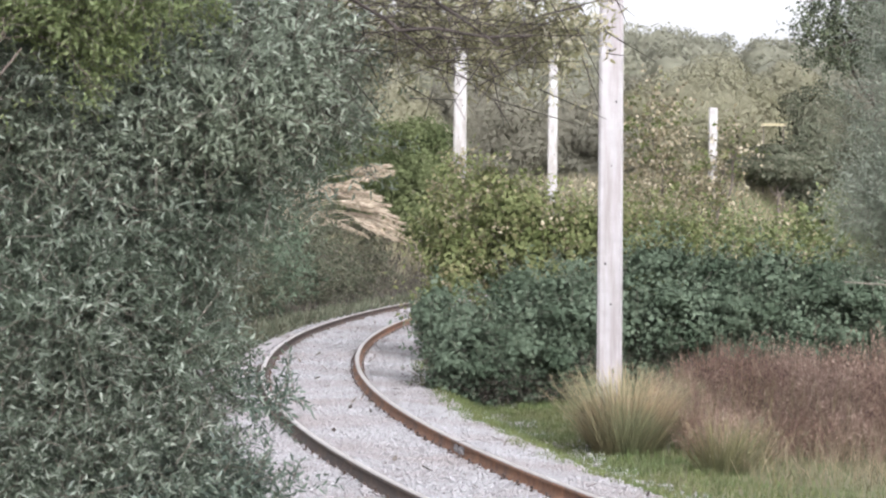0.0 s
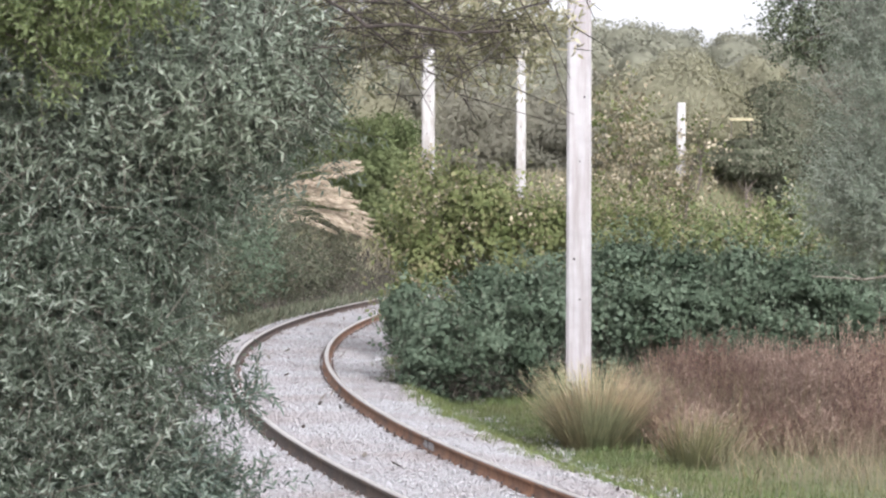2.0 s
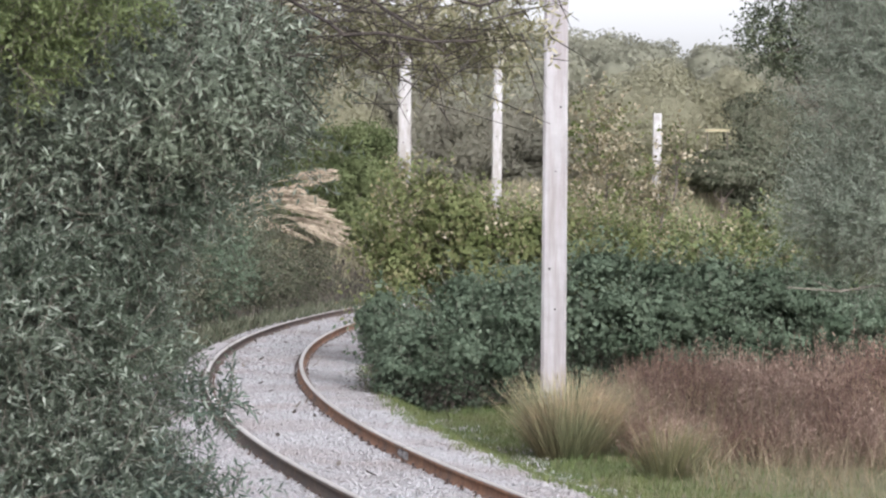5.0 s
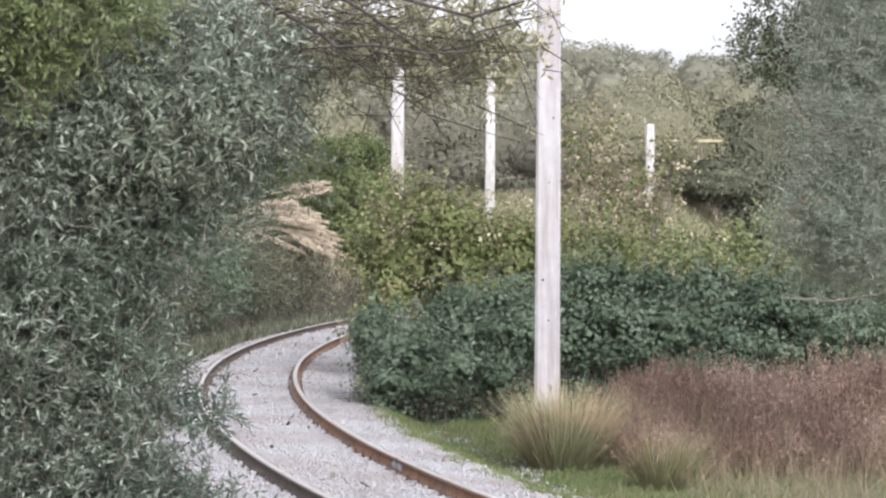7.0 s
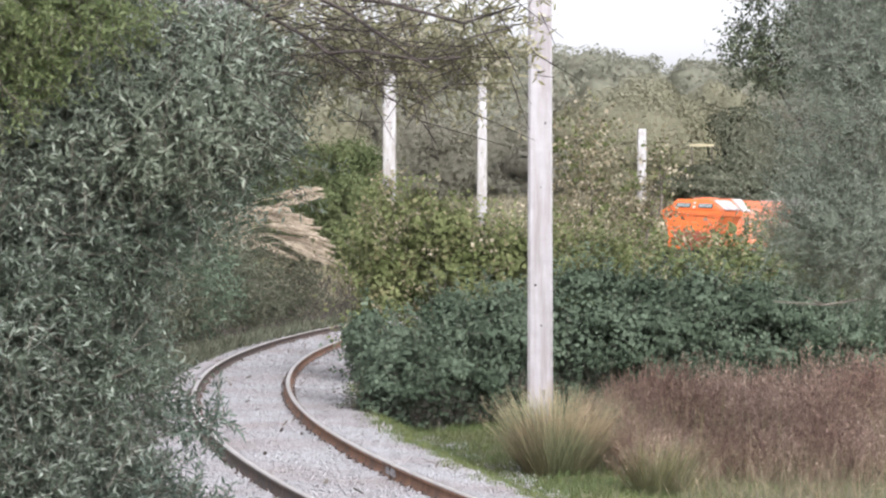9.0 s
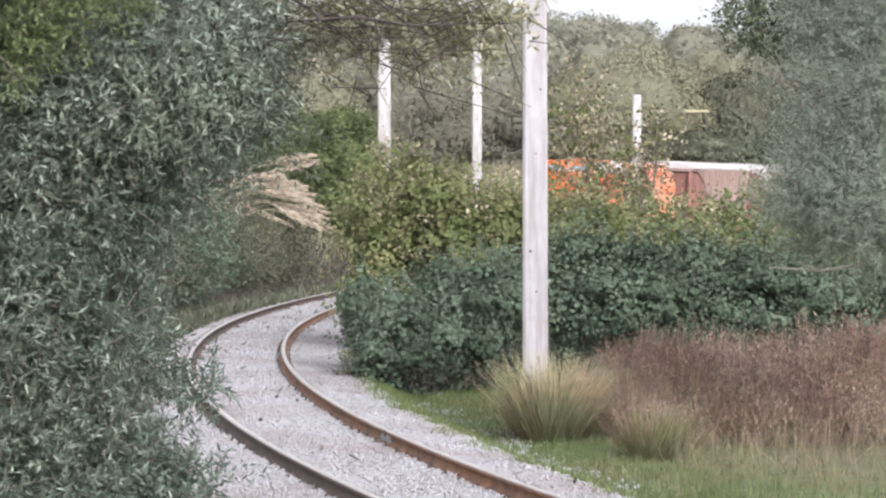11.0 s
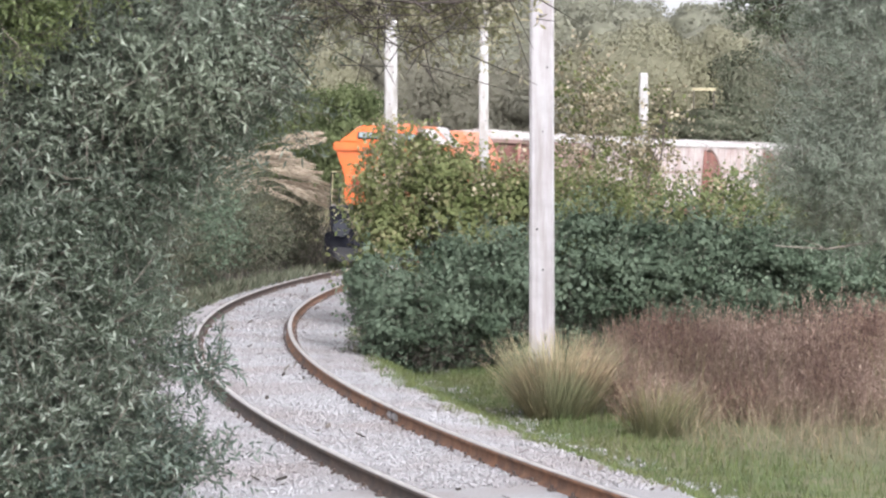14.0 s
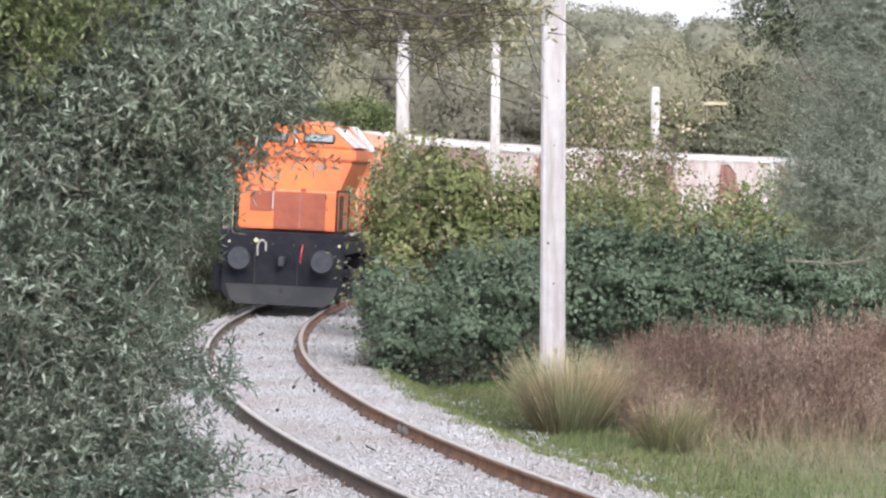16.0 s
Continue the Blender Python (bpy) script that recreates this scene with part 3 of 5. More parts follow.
def build_litter():
    rng = np.random.default_rng(6)
    n = 420
    s, l = rng.uniform(-27, 25, n), rng.uniform(-2.3, 2.0, n)
    keep = np.abs(np.abs(l) - 0.75) > 0.12
    s, l = s[keep], l[keep]
    n = len(s)
    x, y, h = on_line(s, l)
    a = rng.uniform(0, 6.28, n)
    b = np.stack([x, y, bed_z(l) + 0.03], -1)
    way = np.stack([np.cos(a), np.sin(a) * 0.6, rng.uniform(0, 0.3, n)], -1)
    v, f = leaf_arrays(b, way, np.tile([0.1, 0.1, 1.0], (n, 1)), rng.uniform(0.06, 0.24, n), rng.uniform(0.02, 0.06, n), -0.1)
    ob = mesh_np("leaf_litter", v, f, M_BARK)
    tagged(ob, "dark dead leaves and twigs scattered on the ballast", "leaf litter", kind="stuff")


build_litter()


# rails
def build_rail(side, label, rust):
    thing = new("rail")
    g = side
    v, f = swept([(g - 0.07, -0.155), (g + 0.07, -0.155), (g + 0.07, -0.143), (g + 0.012, -0.12), (g + 0.01, -0.045), (g + 0.036, -0.035), (g + 0.036, -0.008),
                  (g - 0.036, -0.008), (g - 0.036, -0.035), (g - 0.01, -0.045), (g - 0.012, -0.12), (g - 0.07, -0.143)], -55, 320, 0.5)
    mesh_np("web_and_foot", v, f, rust, thing, "rusty brown rail side")
    v, f = swept([(g - 0.034, -0.007), (g + 0.034, -0.007), (g + 0.03, 0.002), (g - 0.03, 0.002)], -55, 320, 0.5)
    mesh_np("running_surface", v, f, M_RAILTOP, thing, "pale worn steel top of the rail")
    tagged(thing, label, "rail", "rails of the track")
    return thing


rail_out = build_rail(-0.75, "rusty curved steel rail on pale ballast, outer side", M_RUST_DARK)
rail_in = build_rail(0.75, "rusty curved steel rail with a bolted joint, inner side", M_RUST)
x, y, h = on_line(-15.15, 0.75)
for dx in (-0.022, 0.022):
    bm = box(bmesh.new(), dx - 0.012, dx + 0.012, -0.27, 0.27, -0.125, -0.045, 0.006)
    for k in range(4):
        rod(bm, (dx * 2.1, -0.22 + k * 0.147, -0.085), (dx * 0.6, -0.22 + k * 0.147, -0.085), 0.016, 6)
    p = part("fishplate", bm, M_CONCRETE if dx < 0 else M_RUST, rail_in, "pale bolted joint plate")
    p.matrix_basis = pose(x, y, 0, 0, 0, -math.degrees(h))


p = part("joint_gap", box(bmesh.new(), -0.038, 0.038, -0.012, 0.012, -0.15, 0.004), M_HOLE, rail_in, "dark gap between rail ends")
p.matrix_basis = pose(x, y, 0, 0, 0, -math.degrees(h))


# sleepers
def sleeper():
    thing = new("sleeper")
    part("beam", box(bmesh.new(), -1.3, 1.3, -0.12, 0.12, -0.36, -0.178, 0.015), M_TIE, thing)
    for g in (-0.75, 0.75):
        part("base_plate", box(bmesh.new(), g - 0.16, g + 0.16, -0.07, 0.07, -0.178, -0.158), M_RUST_DARK, thing)
        for d in (-0.1, 0.1):
            part("rail_clip", rod(box(bmesh.new(), g + d - 0.03, g + d + 0.03, -0.04, 0.04, -0.158, -0.125), (g + d, 0, -0.13), (g + d, 0, -0.09), 0.015, 6), M_RUST_DARK, thing)
    return tagged(thing, "dark wooden sleeper half buried in the ballast", "sleeper", "sleepers of the track")


first = sleeper()
for i in range(150):
    x, y, h = on_line(-28 + i * 0.62)
    m = pose(x, y, 0, 0, 0, -math.degrees(h) + random.uniform(-1, 1))
    if i == 0:
        first.matrix_basis = m
    else:
        copy_thing(first, m)

# low concrete kerb outside the curve
v, f = swept([(-1.28, -0.5), (-1.0, -0.5), (-1.0, -0.11), (-1.02, -0.09), (-1.26, -0.09), (-1.28, -0.11)], -6.5, 12, 0.5)
kerb = mesh_np("cable_trough", v, f, M_CONCRETE)
tagged(kerb, "pale concrete cable trough running beside the rail", "cable trough")


# ---- poles ----
def pole(x, y, z0, top, w, label, material):
    thing = new("line_pole")
    thing.location = (x, y, z0)
    H = top - z0
    bm = bmesh.new()
    c = 0.8
    ring = [(1, -c), (1, c), (c, 1), (-c, 1), (-1, c), (-1, -c), (-c, -1), (c, -1)]
    rows_ = [[bm.verts.new((a * r, b * r * 0.85, zz)) for a, b in ring] for zz, r in ((-0.4, w / 2), (H * 0.5, w / 2 * 0.95), (H, w / 2 * 0.9))]
    for p, q in zip(rows_, rows_[1:]):
        for i in range(8):
            bm.faces.new((p[i], p[(i + 1) % 8], q[(i + 1) % 8], q[i]))
    bm.faces.new(rows_[-1])
    part("shaft", bm, material, thing)
    for k in range(int(H / 0.9)):
        zz = 0.75 + k * 0.9 + 0.22 * math.sin(k * 2.3)
        bm = bmesh.new()
        xx = w * 0.2 * math.sin(k * 1.7 + x)
        rod(bm, (xx, -w * 0.44, zz), (xx, -w * 0.36, zz), 0.009 + 0.004 * (k % 3), 8)
        part("bolt_hole", bm, M_HOLE, thing, "small dark hole")
    return tagged(thing, label, "pole", "line poles along the track")


pole(1.30, 38.0, -0.5, 7.6, 0.325, "tall pale grey concrete line pole standing in dry grass", M_CONCRETE)
pole(-1.03, 62.0, -0.4, 7.6, 0.285, "white concrete line pole rising from leafy scrub", M_LIME)
pole(1.20, 82.0, -0.4, 7.6, 0.28, "slim white concrete line pole behind scrub", M_LIME)
pole(7.2, 105.0, -0.2, 6.1, 0.33, "short white concrete pole half hidden by autumn leaves", M_LIME)


# ---- train ----
def handrail(thing, pts, r=0.02, material=None, name="handrail", label=""):
    bm = bmesh.new()
    for a, b in zip(pts, pts[1:]):
        rod(bm, a, b, r, 6)
    return part(name, bm, material or M_YELLOW, thing, label)


def bogie(thing, y):
    bm = box(bmesh.new(), -1.05, -0.93, y - 1.35, y + 1.35, 0.38, 0.75, 0.03)
    box(bm, 0.93, 1.05, y - 1.35, y + 1.35, 0.38, 0.75, 0.03)
    box(bm, -0.95, 0.95, y - 0.25, y + 0.25, 0.45, 0.8, 0.03)
    b = part("bogie", bm, M_BLACK, thing, "black bogie frame")
    for dy in (-0.9, 0.9):
        bm = bmesh.new()
        for g in (-0.74, 0.74):
            rod(bm, (g - 0.06, y + dy, 0.44), (g + 0.06, y + dy, 0.44), 0.44, 20)
        rod(bm, (-0.7, y + dy, 0.44), (0.7, y + dy, 0.44), 0.08, 10)
        part("wheelset", bm, M_RUST, b)


def locomotive():
    """Nose at y = 0, y pointing ahead, x to the driver's right."""
    t = new("diesel_locomotive")
    shell = [(-1.02, 1.66), (1.02, 1.66), (1.02, 2.42), (1.3, 3.12), (-1.3, 3.12), (-1.02, 2.42)]
    bm = prism(bmesh.new(), shell, -3.6, -0.42)
    bmesh.ops.bevel(bm, geom=list(bm.edges), offset=0.03, segments=2, affect="EDGES", clamp_overlap=True)
    part("nose", bm, M_ORANGE, t, "bright orange flared nose")
    bm = box(bmesh.new(), -1.36, 1.36, -3.65, -0.36, 3.12, 3.36, 0.03)
    part("visor_band", bm, M_ORANGE, t)
    # cab roof, leaning back over the windscreen
    bm = bmesh.new()
    a = [(-1.26, -0.5, 3.36), (1.26, -0.5, 3.36), (1.26, -3.6, 3.36), (-1.26, -3.6, 3.36)]
    b = [(-0.72, -0.8, 3.84), (0.72, -0.8, 3.84), (0.72, -3.6, 3.84), (-0.72, -3.6, 3.84)]
    A, B = [bm.verts.new(p) for p in a], [bm.verts.new(p) for p in b]
    bm.faces.new(A), bm.faces.new(B[::-1])
    for i in range(4):
        bm.faces.new((A[i], B[i], B[(i + 1) % 4], A[(i + 1) % 4]))
    bmesh.ops.recalc_face_normals(bm, faces=bm.faces)
    bmesh.ops.bevel(bm, geom=list(bm.edges), offset=0.05, segments=2, affect="EDGES", clamp_overlap=True)
    cab = part("cab_roof", bm, M_ORANGE, t, "orange cab roof leaning back")
    # pale panels on the slopes of the roof
    for sx in (-1, 1):
        bm = bmesh.new()
        vs = [bm.verts.new(p) for p in ((sx * 1.245, -1.3, 3.40), (sx * 0.79, -1.05, 3.79), (sx * 0.79, -3.5, 3.79), (sx * 1.245, -3.5, 3.40))]
        bm.faces.new(vs if sx > 0 else vs[::-1])
        r = bmesh.ops.extrude_face_region(bm, geom=list(bm.faces))
        bmesh.ops.translate(bm, verts=[q for q in r["geom"] if isinstance(q, bmesh.types.BMVert)], vec=(sx * 0.03, 0, 0.03))
        bmesh.ops.recalc_face_normals(bm, faces=bm.faces)
        part("roof_panel", bm, M_ROOFW, t, "pale grey sloping roof panel")
        bm = bmesh.new()
        vs = [bm.verts.new(p) for p in ((sx * 1.3, -3.8, 3.34), (sx * 0.84, -3.8, 3.87), (sx * 0.84, -5.2, 3.87), (sx * 1.3, -5.2, 3.34))]
        bm.faces.new(vs if sx > 0 else vs[::-1])
        r = bmesh.ops.extrude_face_region(bm, geom=list(bm.faces))
        bmesh.ops.translate(bm, verts=[q for q in r["geom"] if isinstance(q, bmesh.types.BMVert)], vec=(sx * 0.03, 0, 0.03))
        bmesh.ops.recalc_face_normals(bm, faces=bm.faces)
        part("roof_panel", bm, M_ROOFW, t, "pale grey sloping roof panel")
    for cx in (-0.56, 0.42):
        m = pose(cx, -0.61, 3.56, 32)
        w = part("windscreen", box(bmesh.new(), -0.33, 0.33, -0.02, 0.03, -0.12, 0.12, 0.03), M_HOLE, t, "small black-framed windscreen")
        w.matrix_basis = m
        part("glass", box(bmesh.new(), -0.28, 0.28, 0.031, 0.036, -0.08, 0.08), M_GLASS, w)
        part("wiper", rod(bmesh.new(), (-0.2, 0.045, 0.09), (0.05, 0.045, -0.07), 0.008, 5), M_BLACK, w)
    for cx, cz in ((-0.07, 3.5), (-0.07, 3.68)):
        bm = rod(bmesh.new(), (cx, -0.75, cz), (cx, -0.52 - (cz - 3.5) * 0.6, cz), 0.065, 16)
        lamp = part("headlamp", bm, M_ORANGE, t)
        part("lens", rod(bmesh.new(), (cx, -0.53 - (cz - 3.5) * 0.6, cz), (cx, -0.505 - (cz - 3.5) * 0.6, cz), 0.052, 16), M_LAMP, lamp, "white lamp glass")
    bm = box(bmesh.new(), -0.75, -0.1, -1.9, -1.3, 3.82, 3.93, 0.03)
    part("roof_horn_box", bm, M_SALMON, t)
    # radiator grille with slats, side vent, handles
    gr = part("grille", box(bmesh.new(), -0.78, 0.29, -0.425, -0.40, 1.68, 2.44, 0.01), M_GRILLE, t, "brick red radiator grille")
    for k in range(12):
        part("slat", box(bmesh.new(), -0.76, 0.27, -0.40, -0.388, 1.71 + k * 0.06, 1.738 + k * 0.06), M_GRILLE, gr)
    vent = part("vent", box(bmesh.new(), 0.33, 0.79, -0.425, -0.402, 2.02, 2.44, 0.01), M_GRILLE, t, "brick red vent")
    for k in range(7):
        part("slat", box(bmesh.new(), 0.35, 0.77, -0.402, -0.39, 2.05 + k * 0.055, 2.075 + k * 0.055), M_GRILLE, vent)
    part("split_bar", box(bmesh.new(), -0.27, -0.235, -0.388, -0.378, 1.69, 2.43), M_OXIDE, gr, "dark bar down the grille")
    part("badge", box(bmesh.new(), -0.72, -0.52, -0.32, -0.306, 2.93, 3.03, 0.02), M_TIE, t, "small dull brown badge").matrix_basis = pose(0, -0.105, 0)
    part("fold_line", box(bmesh.new(), -0.98, 0.98, -0.425, -0.408, 2.45, 2.48), M_SALMON, t)
    handrail(t, [(0.31, -0.40, 2.08), (0.31, -0.33, 2.11), (0.31, -0.33, 2.42), (0.31, -0.40, 2.45)], 0.017, M_LIME, "grab_handle", "white grab handle")
    for cx in (0.31, -0.31):
        part("hinge_lug", box(bmesh.new(), cx - 0.06, cx + 0.06, -0.42, -0.37, 2.45, 2.53, 0.015), M_GRILLE, t)
    # engine hood behind, lower and narrower, with doors
    hood = [(-0.98, 1.66), (0.98, 1.66), (0.98, 3.05), (0.72, 3.5), (-0.72, 3.5), (-0.98, 3.05)]
    bm = prism(bmesh.new(), hood, -14.2, -5.3)
    bmesh.ops.bevel(bm, geom=list(bm.edges), offset=0.03, segments=1, affect="EDGES", clamp_overlap=True)
    part("engine_hood", bm, M_SALMON, t, "orange engine hood paled by glare in its colour")
    bm = prism(bmesh.new(), [(-1.3, 1.66), (1.3, 1.66), (1.32, 3.3), (0.8, 3.9), (-0.8, 3.9), (-1.32, 3.3)], -5.3, -3.7)
    part("cab", bm, M_SALMON, t, "orange cab side paled by glare in its colour")
    for sx in (-1, 1):
        part("cab_window", box(bmesh.new(), sx * 1.315 - 0.02, sx * 1.315 + 0.02, -4.9, -4.2, 2.45, 3.05, 0.01), M_HOLE, t)
        part("cab_door", box(bmesh.new(), sx * 1.03 - 0.02, sx * 1.03 + 0.02, -1.3, -0.75, 1.7, 2.4, 0.01), M_HOLE, t, "dark side door")
        for k in range(7):
            part("hood_door", box(bmesh.new(), sx * 0.99 - 0.015, sx * 0.99 + 0.015, -13.8 + k * 1.2, -12.75 + k * 1.2, 1.75, 2.95, 0.01), M_SALMON, t)
        part("side_stripe", box(bmesh.new(), sx * 1.33 - 0.02, sx * 1.33 + 0.02, -14.3, -0.3, 1.6, 1.66, 0.01), M_LIME, t, "white stripe along the walkway")
        for k in range(11):
            yy = -0.15 - k * 1.38
            handrail(t, [(sx * 1.3, yy, 1.62), (sx * 1.3, yy, 2.55)], 0.014, M_YELLOW, "stanchion", "pale yellow handrail post")
        handrail(t, [(sx * 1.3, -0.15, 2.55), (sx * 1.3, -13.95, 2.55)], 0.013, M_YELLOW)
        handrail(t, [(sx * 1.3, -0.05, 1.62), (sx * 1.3, -0.05, 2.5), (sx * 1.05, -0.05, 2.5), (sx * 1.05, -0.05, 1.62)], 0.022, M_BLACK)
    bm = prism(bmesh.new(), [(-0.85, 3.5), (0.85, 3.5), (0.6, 3.85), (-0.6, 3.85)], -13.6, -9.2)
    part("radiator_cowl", bm, M_SALMON, t)
    part("exhaust", rod(bmesh.new(), (0, -7.4, 3.4), (0, -7.4, 3.8), 0.18, 14), M_BLACK, t)
    # frame, platform, front plate
    part("underframe", box(bmesh.new(), -1.3, 1.3, -14.4, -0.05, 1.2, 1.5, 0.03), M_BLACK, t)
    part("platform", box(bmesh.new(), -1.32, 1.32, -14.45, 0.02, 1.5, 1.62, 0.02), M_BLACK, t)
    bm = prism(bmesh.new(), [(-1.24, 1.5), (1.24, 1.5), (1.24, 0.36), (1.1, 0.2), (-1.1, 0.2), (-1.24, 0.36)], -0.12, 0.03)
    plate = part("buffer_beam", bm, M_BLACK, t, "sooty black front plate with cut corners")
    for k in range(6):
        part("rivet", rod(bmesh.new(), (-1.1 + k * 0.44, 0.03, 1.36), (-1.1 + k * 0.44, 0.05, 1.36), 0.025, 8), M_BUFFER, plate)
    bm = prism(bmesh.new(), [(-1.16, 0.52), (1.16, 0.52), (1.05, 0.2), (0.86, 0.12), (-0.86, 0.12), (-1.05, 0.2)], 0.03, 0.1)
    part("plough", bm, M_SCUFF, t, "scuffed black track plough")
    part("tow_hole", rod(bmesh.new(), (-0.02, 0.08, 0.42), (-0.02, 0.108, 0.42), 0.055, 12), M_HOLE, t)
    for sx in (-0.85, 0.85):
        bm = rod(bmesh.new(), (sx, 0.0, 1.05), (sx, 0.42, 1.05), 0.13, 16)
        bf = part("buffer", bm, M_BLACK, t)
        part("buffer_head", rod(bmesh.new(), (sx, 0.42, 1.05), (sx, 0.47, 1.05), 0.235, 28, 0.22), M_BUFFER, bf, "round dull grey buffer plate")
        for k in range(3):
            part("step", box(bmesh.new(), sx * 1.42 - 0.13, sx * 1.42 + 0.13, -0.5, -0.2, 0.35 + k * 0.38, 0.39 + k * 0.38, 0.008), M_BLACK, t)
    # A black box low on each side, behind the front plate.
    for sx in (-1, 1):
        part("side_box", box(bmesh.new(), min(sx * 1.2, sx * 1.5), max(sx * 1.2, sx * 1.5), -1.3, -0.35, 0.32, 0.9, 0.04), M_BLACK, t, "black box low on the side")
    bm = rod(bmesh.new(), (0, 0.03, 1.05), (0, 0.3, 1.05), 0.07, 10)
    box(bm, -0.06, 0.06, 0.22, 0.36, 0.92, 1.12, 0.02)
    part("coupling_hook", bm, M_BUFFER, t)
    part("hook_plate", rod(bmesh.new(), (0, 0.02, 1.05), (0, 0.045, 1.05), 0.2, 20), M_BLACK, t)
    handrail(t, [(0.52, 0.06, 1.12), (0.52, 0.14, 1.3), (0.47, 0.2, 1.42), (0.4, 0.2, 1.44), (0.35, 0.14, 1.38), (0.35, 0.1, 1.22)], 0.02, M_LIME, "brake_hose", "white looped brake hose")
    handrail(t, [(-0.4, 0.06, 1.36), (-0.38, 0.14, 1.2), (-0.37, 0.1, 1.0)], 0.013, M_RED, "brake_hose", "red brake hose")
    handrail(t, [(-0.41, 0.06, 1.3), (-0.31, 0.12, 0.9), (-0.32, 0.1, 0.55)], 0.012, M_HOLE, "air_pipe", "thin black air pipe")
    handrail(t, [(0.55, 0.06, 1.42), (0.57, 0.13, 1.15), (0.56, 0.1, 0.5)], 0.012, M_HOLE, "air_pipe", "thin black air pipe")
    part("tap", box(bmesh.new(), 0.51, 0.6, 0.05, 0.13, 1.38, 1.47, 0.02), M_YELLOW, t, "pale yellow coupling tap")
    for sx in (-1.15, 1.12):
        part("marker_light", rod(bmesh.new(), (sx, 0.02, 1.38), (sx, 0.06, 1.38), 0.028, 12), M_YELLOW, t)
    for y in (-3.0, -11.6):
        bogie(t, y)
    part("fuel_tank", box(bmesh.new(), -1.15, 1.15, -9.3, -5.4, 0.35, 1.2, 0.12), M_BLACK, t)
    return tagged(t, "orange diesel locomotive with black front plate, rounding the curve", "locomotive")


def wagon(side_paint, look_words):
    """A hopper wagon, nose at y = 0, 10 m to the next."""
    t = new("hopper_wagon")
    bm = bmesh.new()
    side = [(-0.25, 3.72), (-9.75, 3.72), (-9.75, 3.55), (-9.25, 1.25), (-3.5, 1.25), (-3.1, 2.3), (-2.2, 3.15), (-1.2, 3.55), (-0.25, 3.55)]
    A = [bm.verts.new((-1.36, y, z)) for y, z in side]
    B = [bm.verts.new((1.36, y, z)) for y, z in side]
    bm.faces.new(A), bm.faces.new(B[::-1])
    for i in range(len(side)):
        bm.faces.new((A[i], B[i], B[(i + 1) % len(side)], A[(i + 1) % len(side)]))
    bmesh.ops.recalc_face_normals(bm, faces=bm.faces)
    bmesh.ops.bevel(bm, geom=list(bm.edges), offset=0.03, segments=1, affect="EDGES", clamp_overlap=True)
    part("hopper", bm, side_paint, t, "dusty hopper body with sloping ends")
    arc = [(-1.4, 3.68), (-1.4, 3.74)] + [(1.4 * math.cos(a), 3.74 + 0.2 * math.sin(a)) for a in np.linspace(math.pi * 0.93, math.pi * 0.07, 9)] + [(1.4, 3.74), (1.4, 3.68)]
    part("roof", prism(bmesh.new(), arc, -9.8, -0.2), M_ROOFW, t, "pale rounded roof")
    for k in range(4):
        bm = box(bmesh.new(), -0.45, 0.45, -8.6 + k * 2.1, -7.3 + k * 2.1, 3.9, 3.98, 0.03)
        part("roof_hatch", bm, M_ROOFW, t)
    for sx in (-1, 1):
        part("side_seam", box(bmesh.new(), sx * 1.37 - 0.012, sx * 1.37 + 0.012, -9.6, -2.9, 2.62, 2.68), M_WAGON_BROWN, t, "darker seam along the side")
        for k in range(9):
            y = -1.0 - k
            low = 1.25 if y < -3.5 else (3.5 if y > -1.2 else (3.3 if y > -2.5 else 2.5))
            part("rib", box(bmesh.new(), sx * 1.365 - 0.01, sx * 1.365 + 0.01, y - 0.02, y + 0.02, low, 3.68), side_paint, t)
        for y0, y1 in ((-0.3, -2.95), (-9.7, -9.2)):
            bm = bmesh.new()
            rod(bm, (sx * 1.25, y0, 1.15), (sx * 1.25, y0, 3.55), 0.09, 6)
            rod(bm, (sx * 1.25, y0, 3.45), (sx * 1.25, y1, 1.2), 0.09, 6)
            part("end_brace", bm, M_OXIDE, t, "red oxide end brace")
    for y0, y1, ya, yb in ((-9.8, -9.3, -9.68, -9.17),):
        bm = bmesh.new()
        vs = [bm.verts.new(p) for p in ((-1.3, y0, 3.5), (1.3, y0, 3.5), (1.3, y1, 1.2), (-1.3, y1, 1.2))]
        bm.faces.new(vs)
        r = bmesh.ops.extrude_face_region(bm, geom=list(bm.faces))
        bmesh.ops.translate(bm, verts=[q for q in r["geom"] if isinstance(q, bmesh.types.BMVert)], vec=(0, 0.03 if y0 > -5 else -0.03, -0.03))
        bmesh.ops.recalc_face_normals(bm, faces=bm.faces)
        part("end_slope", bm, M_OXIDE, t, "rust red sloping end sheet")
        part("end_wall", box(bmesh.new(), -1.2, 1.2, min(y0, y0 * 0.98), max(y0, y0 * 0.98) + 0.02, 1.15, 1.6), M_OXIDE, t)
    bm = bmesh.new()
    A, B = [[bm.verts.new((sx * 1.3, y, z)) for y, z in ((-0.35, 3.5), (-1.2, 3.5), (-2.25, 3.1), (-3.15, 2.25), (-3.55, 1.22), (-0.9, 1.22), (-0.6, 2.4))] for sx in (-1, 1)]
    bm.faces.new(A), bm.faces.new(B[::-1])
    for i in range(7):
        bm.faces.new((A[i], B[i], B[(i + 1) % 7], A[(i + 1) % 7]))
    bmesh.ops.recalc_face_normals(bm, faces=bm.faces)
    part("end_housing", bm, M_OXIDE, t, "red oxide housing under the sloping end")
